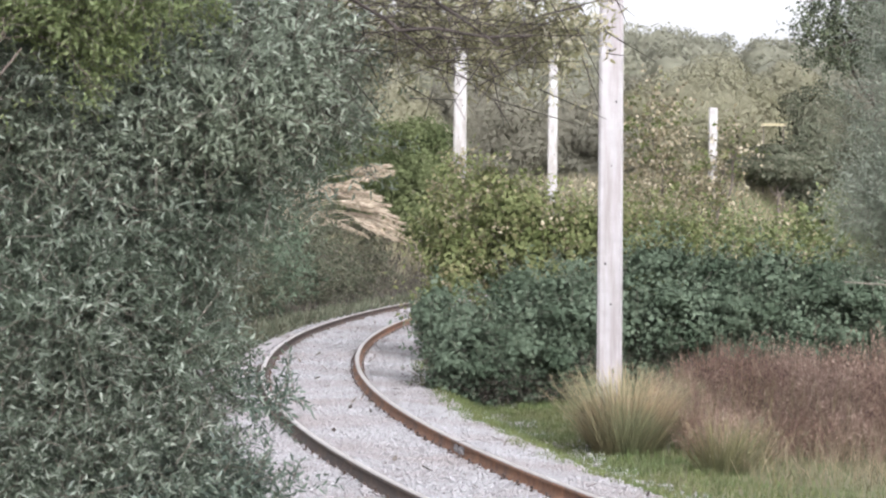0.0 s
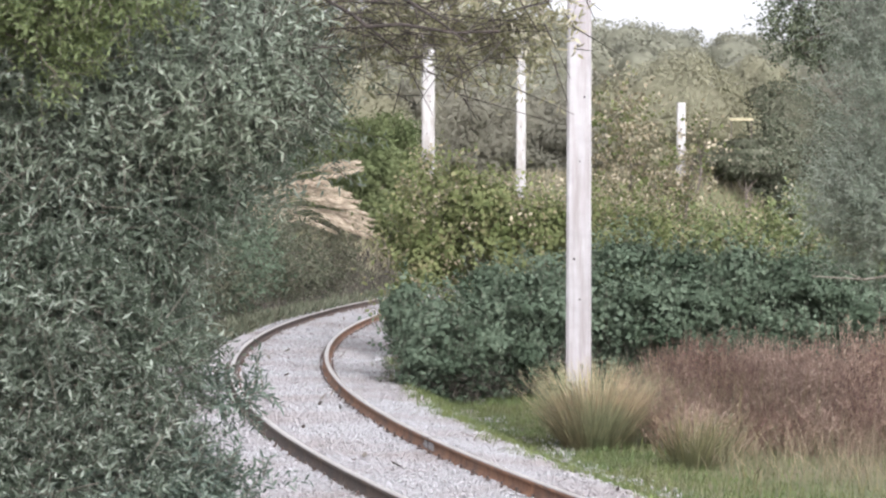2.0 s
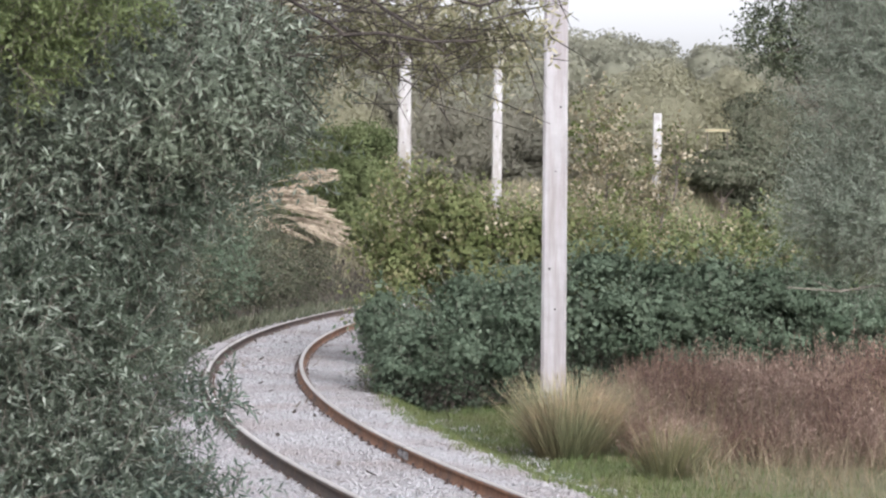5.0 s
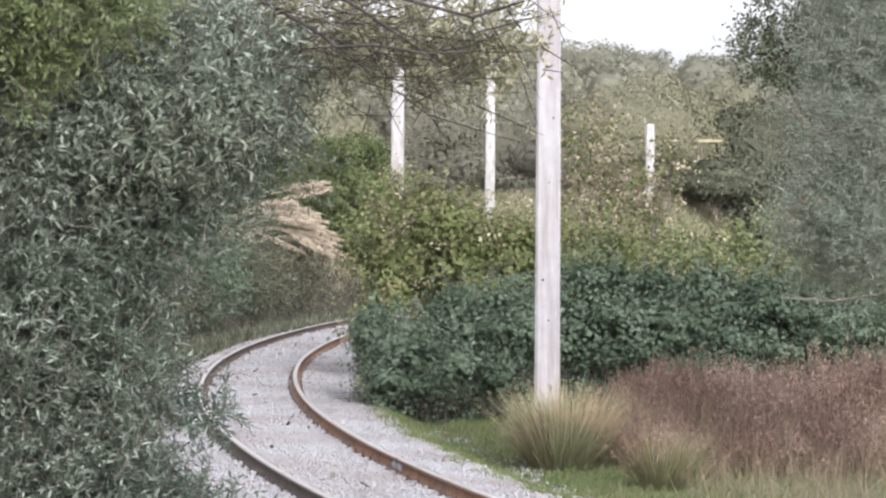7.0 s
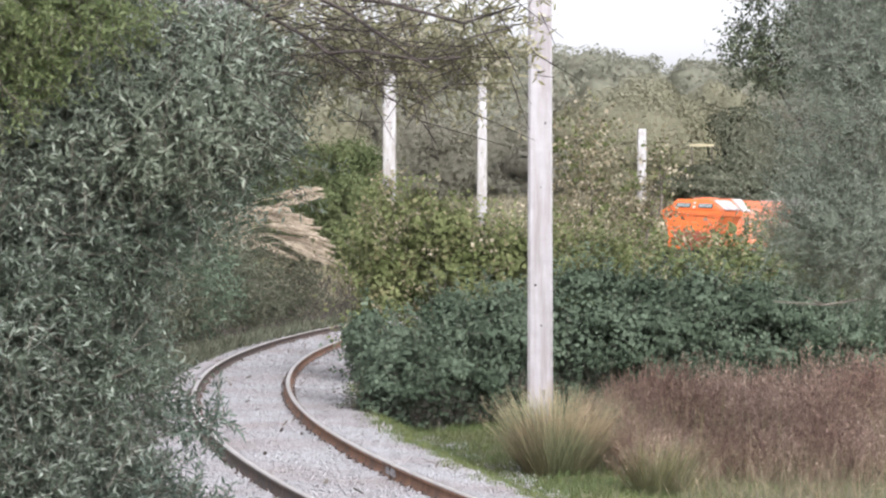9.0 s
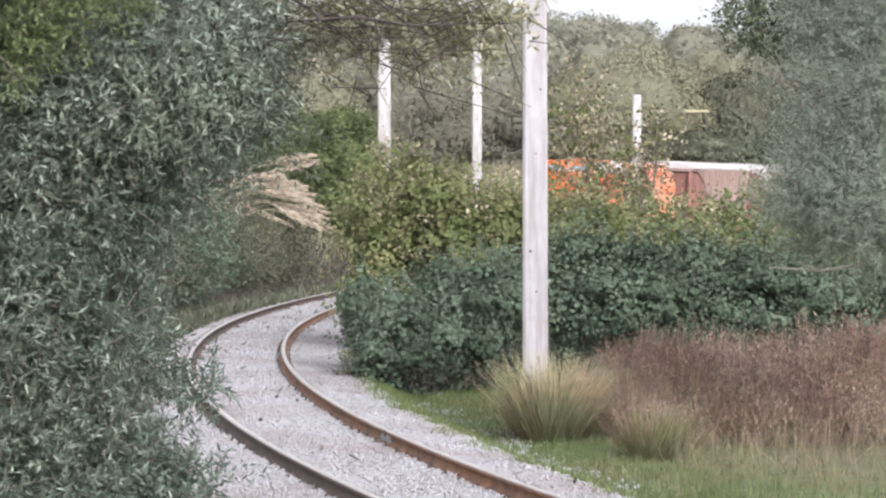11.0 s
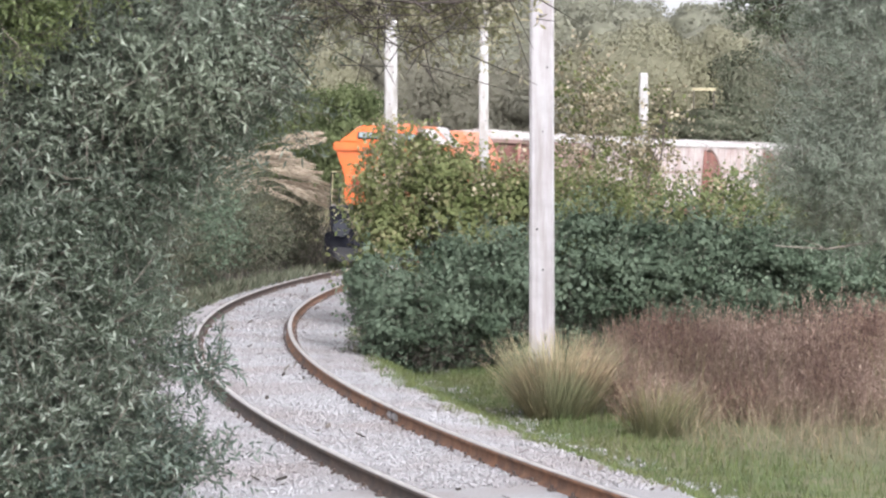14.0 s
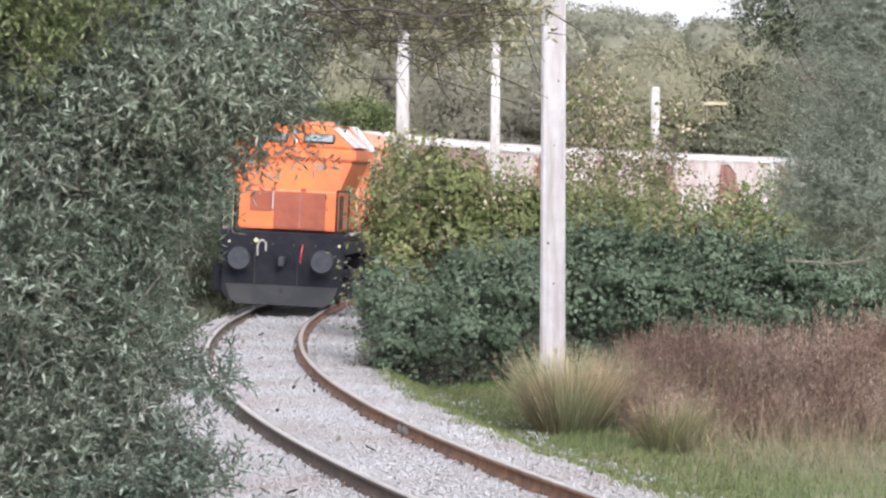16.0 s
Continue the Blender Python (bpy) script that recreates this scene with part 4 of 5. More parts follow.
    part("frame", box(bmesh.new(), -1.25, 1.25, -9.85, -0.15, 0.95, 1.2, 0.02), M_OXIDE, t, "red oxide underframe")
    for k in range(2):
        bm = prism(bmesh.new(), [(-1.2, 1.2), (1.2, 1.2), (0.5, 0.35), (-0.5, 0.35)], -6.9 + k * 2.2, -5.2 + k * 2.2)
        part("discharge_chute", bm, M_OXIDE, t)
    for y in (-2.0, -8.0):
        bogie(t, y)
    for y0, d in ((-0.15, 1), (-9.85, -1)):
        for sx in (-0.875, 0.875):
            part("buffer", rod(bmesh.new(), (sx, y0, 1.05), (sx, y0 + d * 0.12, 1.05), 0.2, 16), M_BLACK, t)
    return tagged(t, look_words, "wagon", "wagons of the train")


loco = locomotive()
wagons = [wagon(M_WAGON_BROWN, "dusty brown hopper wagon behind the locomotive"), wagon(M_WAGON, "dusty pale hopper wagon with rust red ends, in the train")]
for _ in range(9):
    wagons.append(copy_thing(wagons[1], Matrix()))


# ---- growth along the line ----
def gz(x, y):
    return float(ground_z(np.array([x]), np.array([y]))[0])


# olive tree close by, its boughs hanging before the track
BOUGHS = [(-1.40, 11.6, 1.55, 0.30, 0.4, 0.26), (-1.72, 11.5, 1.75, 0.36, 0.4, 0.3), (-1.34, 11.7, 1.95, 0.25, 0.4, 0.24), (-1.75, 11.4, 2.15, 0.38, 0.4, 0.28),
          (-1.42, 11.8, 2.32, 0.26, 0.4, 0.25), (-1.66, 11.5, 2.5, 0.36, 0.4, 0.26), (-1.4, 11.9, 2.62, 0.26, 0.4, 0.2), (-1.55, 11.6, 2.88, 0.4, 0.4, 0.24),
          (-1.05, 12.0, 3.0, 0.32, 0.4, 0.2), (-1.85, 11.4, 3.1, 0.36, 0.4, 0.26), (-1.3, 11.8, 3.22, 0.4, 0.4, 0.24), (-0.86, 12.1, 3.15, 0.26, 0.4, 0.2), (-1.9, 11.5, 1.4, 0.5, 0.4, 0.3), (-1.5, 11.7, 1.28, 0.36, 0.4, 0.26)]
woody("olive_tree", 11, (-3.3, 13.2, gz(-3.3, 13.2)), [b + (1.0,) for b in BOUGHS] + [(-2.9, 12.8, 2.5, 1.5, 1.2, 1.5, 0.5)],
    [(M_OLIVE, 9500, 13, 0.17, 0.043, 0.0098, dict(shell=0.4, cheap=True, blobs=[b + (b[3] * b[5] * 10,) for b in BOUGHS])),
     (M_OLIVE, 1400, 13, 0.22, 0.047, 0.0115, dict(cheap=True, blobs=[(-2.75, 12.9, 2.2, 1.6, 0.9, 1.4, 1.0)])),
     (M_OLIVE_LIT, 1000, 13, 0.22, 0.047, 0.0115, dict(cheap=True, blobs=[(-1.75, 12.9, 3.1, 1.0, 0.4, 0.55, 1.0)])),
     (M_OLIVE_LIT, 1500, 13, 0.2, 0.045, 0.0105, dict(shell=0.5, cheap=True, blobs=[(-1.75, 12.3, 3.0, 0.75, 0.25, 0.42, 1.0), (-1.9, 12.3, 2.6, 0.6, 0.25, 0.4, 0.6)])),
     (M_OLIVE_LIT, 1250, 11, 0.17, 0.043, 0.0105, dict(shell=0.6, cheap=True, lift=-0.2, blobs=[(-1.15, 11.42, 2.92, 0.34, 0.14, 0.24, 1.0), (-1.6, 11.25, 3.02, 0.45, 0.14, 0.25, 1.2), (-0.95, 11.6, 3.2, 0.3, 0.14, 0.2, 0.7)])),
     (M_OLIVE, 420, 12, 0.18, 0.044, 0.0105, dict(shell=0.6, cheap=True, lift=-0.3, blobs=[(-1.1, 11.7, 2.62, 0.2, 0.2, 0.2, 1.0), (-1.25, 11.6, 2.45, 0.16, 0.2, 0.14, 0.6)])),
     (M_OLIVE, 380, 12, 0.2, 0.044, 0.0105, dict(shell=0.6, cheap=True, lift=-0.5, blobs=[(-0.92, 12.5, 2.98, 0.2, 0.25, 0.16, 1.0), (-1.04, 12.5, 2.84, 0.18, 0.25, 0.11, 0.6), (-0.72, 12.5, 2.92, 0.16, 0.2, 0.11, 0.45)])),
     (M_OLIVE_DRY, 660, 12, 0.2, 0.044, 0.0105, dict(shell=0.7, lift=-0.3, wild=1.0, blobs=[(-0.35, 12.2, 3.36, 0.55, 0.4, 0.26, 1.0), (0.12, 12.1, 3.44, 0.34, 0.4, 0.24, 0.32), (-0.75, 12.3, 3.48, 0.5, 0.5, 0.2, 0.5), (0.1, 12.1, 3.24, 0.34, 0.3, 0.14, 0.4), (-0.15, 12.1, 3.24, 0.45, 0.3, 0.1, 0.4)])),
     (M_OLIVE_LIT, 1500, 11, 0.18, 0.043, 0.0098, dict(shell=0.5, cheap=True, lift=-0.15, blobs=[(-1.0, 11.55, 3.16, 0.3, 0.25, 0.17, 1.0), (-1.35, 11.45, 2.98, 0.3, 0.25, 0.16, 0.8), (-0.82, 11.75, 3.0, 0.2, 0.25, 0.11, 0.5), (-1.75, 11.3, 2.95, 0.34, 0.2, 0.17, 0.8), (-1.6, 11.35, 2.72, 0.3, 0.2, 0.15, 0.5)])),
     (M_OLIVE_SHADED, 620, 12, 0.16, 0.044, 0.0105, dict(shell=0.6, cheap=True, blobs=[(-1.2, 11.7, 1.38, 0.2, 0.35, 0.2, 1.0), (-1.5, 11.5, 1.35, 0.3, 0.3, 0.2, 0.8)])),
     (M_OLIVE_SHADED, 95, 11, 0.15, 0.044, 0.01, dict(shell=0.6, blobs=[(-0.95, 11.8, 1.78, 0.13, 0.3, 0.06, 0.7), (-0.97, 11.8, 1.42, 0.13, 0.3, 0.1, 0.6)])),
     (M_OLIVE, 60, 11, 0.16, 0.044, 0.0095, dict(shell=0.6, blobs=[(-0.78, 11.9, 2.75, 0.22, 0.2, 0.14, 1.0)]))],
    "grey-green olive tree with drooping boughs beside the track", "olive tree", 0.14, 0.4, 5, 0.003, limb_r=0.02)
olive = bpy.data.objects["olive_tree"]
orng = np.random.default_rng(8)
hanging = [[(-1.9, 12.2, 4.1), (-1.12, 11.75, 3.62), (-0.79, 11.7, 3.45), (-0.5, 11.7, 3.28), (-0.32, 11.7, 3.15)],
           [(-1.12, 11.75, 3.62), (-0.7, 11.7, 3.5), (-0.2, 11.7, 3.43), (0.1, 11.7, 3.36), (0.3, 11.7, 3.4)],
           [(-0.79, 11.7, 3.45), (-0.6, 11.6, 3.48), (-0.4, 11.6, 3.44), (-0.15, 11.6, 3.28), (-0.02, 11.6, 3.17)],
           [(-0.5, 11.7, 3.28), (-0.42, 11.65, 3.25), (-0.3, 11.6, 3.26), (-0.12, 11.6, 3.2), (0.05, 11.6, 3.22)],
           [(-1.5, 12.0, 3.85), (-1.0, 11.7, 3.45), (-0.85, 11.65, 3.3), (-0.72, 11.6, 3.2), (-0.66, 11.6, 3.08)]]
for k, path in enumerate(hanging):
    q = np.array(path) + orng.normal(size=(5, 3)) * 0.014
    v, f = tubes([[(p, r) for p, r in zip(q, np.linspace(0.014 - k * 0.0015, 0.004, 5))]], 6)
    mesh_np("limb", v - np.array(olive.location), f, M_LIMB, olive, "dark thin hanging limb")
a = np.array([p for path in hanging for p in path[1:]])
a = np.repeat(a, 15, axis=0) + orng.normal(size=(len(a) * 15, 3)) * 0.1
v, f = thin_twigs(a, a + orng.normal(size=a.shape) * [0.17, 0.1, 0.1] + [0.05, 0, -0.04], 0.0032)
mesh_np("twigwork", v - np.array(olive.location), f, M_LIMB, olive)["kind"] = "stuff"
# leafy green bough before it
woody("leafy_tree", 12, (-3.6, 10.4, gz(-3.6, 10.4)), [(-1.58, 10.9, 3.46, 0.58, 0.16, 0.34, 1.0), (-1.8, 10.9, 3.12, 0.36, 0.14, 0.22, 0.45), (-2.4, 10.8, 3.3, 0.4, 0.3, 0.5, 0.15)],
      [(M_BOUGH, 3600, 9, 0.14, 0.03, 0.0105, dict(gaps=0.1, gap_scale=3.0, cheap=True))], "dull green leafy tree beside the olive", "tree", 0.12, 0.5, 5, limb_r=0.012)
# olive tree across the line
FAR_OLIVE = [(5.4, 34, 3.4, 1.6, 1.4, 1.7, 1.0), (4.95, 33.6, 2.4, 1.2, 0.9, 0.7, 0.5), (5.15, 34.0, 4.9, 1.15, 1.1, 0.9, 0.6)]
frng = np.random.default_rng(131)
FAR_SPRAYS = lumps_on(frng, FAR_OLIVE, 90, (0.13, 0.3), 0.1, 0.9)
woody("olive_tree", 13, (5.9, 34.2, gz(5.9, 34.2)), FAR_OLIVE,
      [(M_OLIVE_FAR, 7000, 10, 0.34, 0.075, 0.013, dict(gaps=0.1, shell=0.4, cheap=True, droop=0.2)),
       (M_OLIVE_FAR, 6500, 12, 0.42, 0.075, 0.012, dict(shell=0.5, wild=0.4, spread=0.6, lift=0.15, cheap=True, droop=0.2, blobs=FAR_SPRAYS))], "soft grey-green olive tree behind withered ferns", "olive tree", 0.09, 0.35, 5)
bm = bmesh.new()
for (a, b, r) in (((4.9, 33.3, 1.78), (4.3, 33.0, 1.70), 0.016), ((4.3, 33.0, 1.70), (3.72, 32.9, 1.74), 0.011), ((4.3, 33.0, 1.7), (4.0, 32.8, 1.82), 0.007)):
    rod(bm, a, b, r, 6, r * 0.7)
tagged(part("bare_branch", bm, M_TWIG), "thin bare grey branch sticking out of the olive", "branch")
woody("evergreen_oak", 14, (8.2, 47.5, gz(8.2, 47.5)), [(5.9, 46, 5.9, 1.15, 1.1, 1.2, 1.0), (5.2, 46, 5.3, 0.75, 0.8, 0.6, 0.35), (5.3, 46, 6.6, 0.8, 0.8, 0.5, 0.25)],
      [(M_OAK, 2500, 9, 0.32, 0.075, 0.038, dict(gaps=0.48, gap_scale=1.9, cheap=True))], "dark evergreen oak with ragged boughs against the sky", "tree", 0.1, 0.45, 6)

# brambles inside the curve
brng = np.random.default_rng(19)
for i, (x, y, z, rx, ry, rz, n) in enumerate([(-0.6, 45.3, 0.4, 0.85, 1.1, 0.9, 1.1), (0.55, 46, 0.7, 1.2, 1.2, 1.15, 1.3), (2.2, 47, 0.9, 1.5, 1.3, 1.28, 1.9), (3.9, 47, 0.9, 1.5, 1.3, 1.32, 1.7), (5.5, 47, 0.85, 1.5, 1.3, 1.25, 1.7), (7.1, 47.5, 0.7, 1.5, 1.3, 1.2, 0.8)]):
    base = [(x, y, z - 0.1, rx * 0.92, ry, rz * 0.88, 1.0), (x, y - 0.35, -0.1, rx * 0.95, 0.6, 0.4, 0.12)]
    if i == 0:
        base.append((-1.15, 46.2, 0.75, 0.4, 0.5, 0.6, 0.3))
    if i == 2:
        base.append((2.9, 47.7, 1.05, 3.2, 0.8, 0.95, 0.9))
    lumps = lumps_on(brng, base, 44, (0.2, 0.42), 0.14, 0.8, 0.6)
    core = [b[:3] + tuple(q * 0.86 for q in b[3:6]) + b[6:] for b in base]
    woody("bramble_bush", 20 + i, (x, y, gz(x, y)), base,
          [(M_BRAMBLE, int(n * 4200), 1, 0, 0.09, 0.055, dict(rind=True, ruffle=0.5, shell=0.35, blobs=core)),
           (M_BRAMBLE, int(n * 11000), 1, 0, 0.088, 0.054, dict(rind=True, ruffle=0.3, lift=0.4, gaps=0.35, gap_scale=2.7, shell=0.3, blobs=lumps)),
           (M_BRAMBLE, int(n * 260), 7, 0.4, 0.075, 0.045, dict(shell=0.15, lift=0.5, wild=0.5, blobs=lumps)),
           # Dead brown stems at the foot; their dark colour also gives the shade there.
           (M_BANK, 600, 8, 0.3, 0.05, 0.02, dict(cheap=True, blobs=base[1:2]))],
          "dense dark green bramble bush beside the line pole", "bush", 0.03, 0.3, 3, 0.004, "brambles inside the curve")
# vine-grown scrub
for i, blobs in enumerate([[(-0.95, 53, 1.95, 0.66, 0.8, 0.85, 1.0), (-0.8, 52.8, 1.0, 0.85, 0.9, 1.1, 0.9), (-0.5, 53, 2.6, 0.5, 0.6, 0.62, 0.6), (-0.1, 53, 2.4, 0.4, 0.5, 0.5, 0.4)],
                           [(0.3, 53, 2.2, 0.85, 0.8, 0.65, 1.0), (0.5, 53, 1.2, 1.1, 1.0, 1.1, 0.9)],
                           [(1.35, 53.4, 2.0, 0.85, 0.9, 0.6, 1.0), (1.6, 53.4, 1.1, 1.1, 1.0, 1.0, 0.8)],
                           [(2.7, 54.5, 1.8, 0.95, 0.9, 0.65, 1.0), (2.6, 54.5, 1.0, 1.1, 1.0, 1.0, 0.8)]]):
    lumps = lumps_on(brng, blobs, 30, (0.22, 0.48), 0.2, 0.7)
    woody("vine_bush", 30 + i if i < 3 else 36, (blobs[0][0], 53, gz(blobs[0][0], 53)), blobs,
          [(M_VINE, 4600, 1, 0, 0.1, 0.065, dict(rind=True, gaps=0.45, gap_scale=1.7, shell=0.35, ruffle=0.55)),
           (M_VINE, 6800, 1, 0, 0.11, 0.072, dict(rind=True, gaps=0.45, gap_scale=1.6, shell=0.25, ruffle=0.38, blobs=lumps)),
           (M_VINE, 330, 7, 0.6, 0.09, 0.06, dict(lift=0.8, shell=0.2)),
           (M_TAN, 95, 7, 0.5, 0.08, 0.055, dict(lift=0.9, shell=0.2))], "tangled green vine bush with tan autumn leaves", "bush", 0.04, 0.3, 6, 0.005, "vine scrub inside the curve")
woody("vine_bush", 33, (-1.0, 61, gz(-1.0, 61)), [(-1.05, 61.5, 2.6, 0.4, 0.3, 1.15, 1.0)], [(M_TAN, 130, 6, 0.3, 0.09, 0.07, {}), (M_VINE, 170, 6, 0.3, 0.09, 0.07, {})], "tan withered vine climbing a white pole", "vine", 0.03, 0.3, 4, 0.005)
woody("vine_bush", 35, (7.0, 103.8, gz(7.0, 103.8)), [(7.1, 104, 1.9, 0.7, 0.5, 1.7, 1.0)], [(M_TAN, 120, 6, 0.4, 0.13, 0.1, {}), (M_VINE, 150, 6, 0.4, 0.13, 0.1, {})], "withered vine climbing the short white pole", "vine", 0.03, 0.3, 4, 0.006)
woody("small_tree", 34, (3.4, 62, gz(3.4, 62)), [(3.0, 62, 4.0, 0.9, 0.9, 1.25, 1.0), (3.4, 62, 2.8, 1.1, 1.0, 0.9, 1.0), (4.6, 62, 3.8, 0.6, 0.7, 0.7, 0.2), (4.3, 62, 3.0, 0.6, 0.5, 0.8, 0.6)],
      [(M_TAN, 390, 6, 0.45, 0.085, 0.062, dict(shell=0.6)), (M_VINE, 190, 6, 0.4, 0.085, 0.065, dict(shell=0.6))], "thin small tree with tan autumn leaves", "tree", 0.07, 0.3, 7, 0.006)
for i, (x, y, z, rx, ry, rz) in enumerate([(2.9, 57.5, 1.3, 1.3, 1.1, 1.1), (4.6, 58, 1.25, 1.4, 1.2, 1.12), (6.3, 59, 1.5, 1.4, 1.2, 1.15), (8.0, 60, 1.65, 1.5, 1.2, 1.2), (9.6, 61, 1.7, 1.5, 1.2, 1.25)]):
    woody("creeper_bush", 40 + i, (x, y, gz(x, y)), [(x, y, z, rx, ry, rz, 1.0), (x - 0.4, y - 0.7, z * 0.4, rx, ry, rz * 0.8, 0.6)],
          [(M_MEADOW, 5200, 1, 0, 0.12, 0.085, dict(rind=True, gaps=0.1, gap_scale=2.5, shell=0.35, ruffle=0.9)), (M_MEADOW, 480, 7, 0.45, 0.09, 0.06, dict(gaps=0.1, shell=0.2, lift=0.7)),
           (M_TAN, 70, 7, 0.5, 0.085, 0.06, dict(lift=0.9, shell=0.2))], "light green creeper mound with straw-coloured tips", "bush", 0.03, 0.3, 4, 0.005, "creeper mounds inside the curve")

# outside the curve: scrub, plumes, green shrubs
for i, (x, y, z, rx, ry, rz, n, mt) in enumerate([(-6.2, 70, 1.5, 1.3, 1.3, 1.4, 900, M_BRAMBLE), (-7.2, 62, 1.0, 1.6, 1.5, 1.6, 900, M_SCRUB), (-8.2, 52, 0.6, 1.8, 1.6, 1.6, 900, M_BRAMBLE), (-8.4, 76, 2.2, 1.6, 1.4, 1.5, 900, M_SCRUB), (-6.1, 80.5, 1.0, 1.3, 1.1, 1.0, 800, M_BRAMBLE)]
        + [(*on_line(q, -3.9 - 0.3 * (k % 2))[:2], 0.5 + 0.02 * q, 1.5, 1.5, 1.15 + 0.25 * (k % 3), 950, M_SCRUB) for k, q in enumerate((8, 14, 20, 26, 32, 38))]):
    woody("roadside_bush", 50 + i, (x, y, gz(x, y)), [(x, y, z, rx, ry, rz, 1.0), (x + 0.4, y, z * 0.6, rx * 0.8, ry, rz * 0.7, 0.5)], [(mt, n, 7, 0.4, 0.1, 0.06, dict(gaps=0.1, shell=0.35, cheap=True))],
          "dull green bush on the bank outside the curve", "bush", 0.04, 0.3, 4, 0.005, "bushes on the outer bank")
for i, (x, y, z, rx, ry, rz) in enumerate([(-3.0, 101, 3.6, 1.6, 1.4, 1.8), (-4.9, 103, 3.9, 1.6, 1.4, 1.7)]):
    woody("green_shrub", 60 + i, (x, y, gz(x, y)), [(x, y, z, rx, ry, rz, 1.0), (x, y, z - 1.2, rx * 1.1, ry, 1.2, 0.7)], [(M_GREEN, 6000, 1, 0, 0.15, 0.09, dict(rind=True, ruffle=0.4, gaps=0.15, shell=0.3)), (M_GREEN, 6000, 1, 0, 0.15, 0.085, dict(rind=True, ruffle=0.4, shell=0.25, blobs=lumps_on(brng, [(x, y, z, rx, ry, rz, 1.0)], 18, (0.2, 0.4), 0.3, 0.6))),
           (M_GREEN, 260, 7, 0.5, 0.13, 0.05, dict(shell=0.15, lift=0.6, cheap=True))],
          "fresh green shrub on the bank behind the track", "shrub", 0.06, 0.3, 5, 0.006, "green shrubs on the outer bank")


def build_plumes():
    """Reeds on the bank: stems arch over together and the heavy heads hang out to one side."""
    rng = np.random.default_rng(71)
    thing = new("reed_clump")
    foot = np.array([-7.6, 84.0, gz(-7.6, 84.0)])
    thing.location = Vector(foot)
    hub = np.array([-6.35, 84.0, 2.35]) - foot
    for k in range(36):
        side = k >= 27
        a = math.radians(-14 + 42 * ((k * 0.618) % 1.0)) if not side else math.radians(rng.uniform(60, 165))
        r = (2.3 + 1.35 * ((k * 0.37) % 1.0)) * (1 - 0.25 * max(0.0, math.sin(a))) if not side else rng.uniform(0.5, 1.3)
        tip = hub + np.array([math.cos(a) * r, rng.normal() * 0.5, math.sin(a) * r])
        tilt = a * 0.75 - math.radians(rng.uniform(3, 17)) if not side else a * 0.6 - 0.5
        ax = np.array([math.cos(tilt), rng.normal() * 0.12, math.sin(tilt)])
        L = rng.uniform(0.95, 1.5) if not side else rng.uniform(0.5, 0.9)
        neck = tip - ax * L
        base = np.array([rng.normal() * 0.4, rng.normal() * 0.3, 0.0])
        t = np.linspace(0, 1, 9)[:, None]
        mid = neck - ax * 0.9 + np.array([-0.2, 0, 0.25])
        pts = np.concatenate([(1 - t) ** 2 * base + 2 * t * (1 - t) * mid + t * t * neck, [tip]])
        v, f = tubes([[(p, 0.013 * (1 - 0.06 * q)) for q, p in enumerate(pts)]], 4)
        mesh_np("stem", v, f, M_PLUME, thing)
        n = 260
        u = rng.random(n) ** 0.85
        fat = 0.06 * np.sin(np.pi * np.clip(u * 0.85 + 0.12, 0, 1))
        b = neck + ax * L * u[:, None] + rng.normal(size=(n, 3)) * (fat * 0.55)[:, None] - np.array([0, 0, 0.06]) * (u * u)[:, None]
        way = ax[None] + rng.normal(size=(n, 3)) * 0.13 + np.array([0, 0, -0.06])
        v, f = leaf_arrays(b, way, rng.normal(size=(n, 3)), rng.uniform(0.14, 0.28, n), np.full(n, 0.03), 0.15, True)
        mesh_np("plume", v, f, M_PLUME, thing, "straw-coloured feathery plume")
    n = 900
    a = rng.uniform(0, 2 * np.pi, n)
    b = np.stack([rng.normal(size=n) * 0.5, rng.normal(size=n) * 0.4, np.full(n, -0.1)], -1)
    way = np.stack([np.cos(a) * 0.7 + 0.35, np.sin(a) * 0.6, np.full(n, 1.0)], -1)
    v, f = leaf_arrays(b, way, rng.normal(size=(n, 3)), rng.uniform(0.8, 1.9, n), np.full(n, 0.03), 0.35)
    mesh_np("bladework", v, f, M_SCRUB, thing)["kind"] = "stuff"
    tagged(thing, "clump of reeds with straw-coloured plumes leaning over", "reeds")


build_plumes()


# ---- grasses ----
def blades(name, seed, x, y, length, width, lean, material, label, bias=(0, 0), sink=0.03):
    rng = np.random.default_rng(seed)
    n = len(x)
    s_, l_ = beside_line(x, y)
    z = np.maximum(ground_z(x, y), np.where((l_ > -3.3) & (l_ < 2.75), bed_z(l_), -9)) - sink
    a = rng.uniform(0, 2 * np.pi, n)
    way = np.stack([np.cos(a) * lean * rng.random(n) + bias[0], np.sin(a) * lean * rng.random(n) + bias[1], np.ones(n)], -1)
    v, f = leaf_arrays(np.stack([x, y, z], -1), way, rng.normal(size=(n, 3)), length * rng.uniform(0.5, 1.15, n), np.full(n, width), 0.2)
    return tagged(mesh_np(name, v, f, material), label, "grass", kind="stuff")


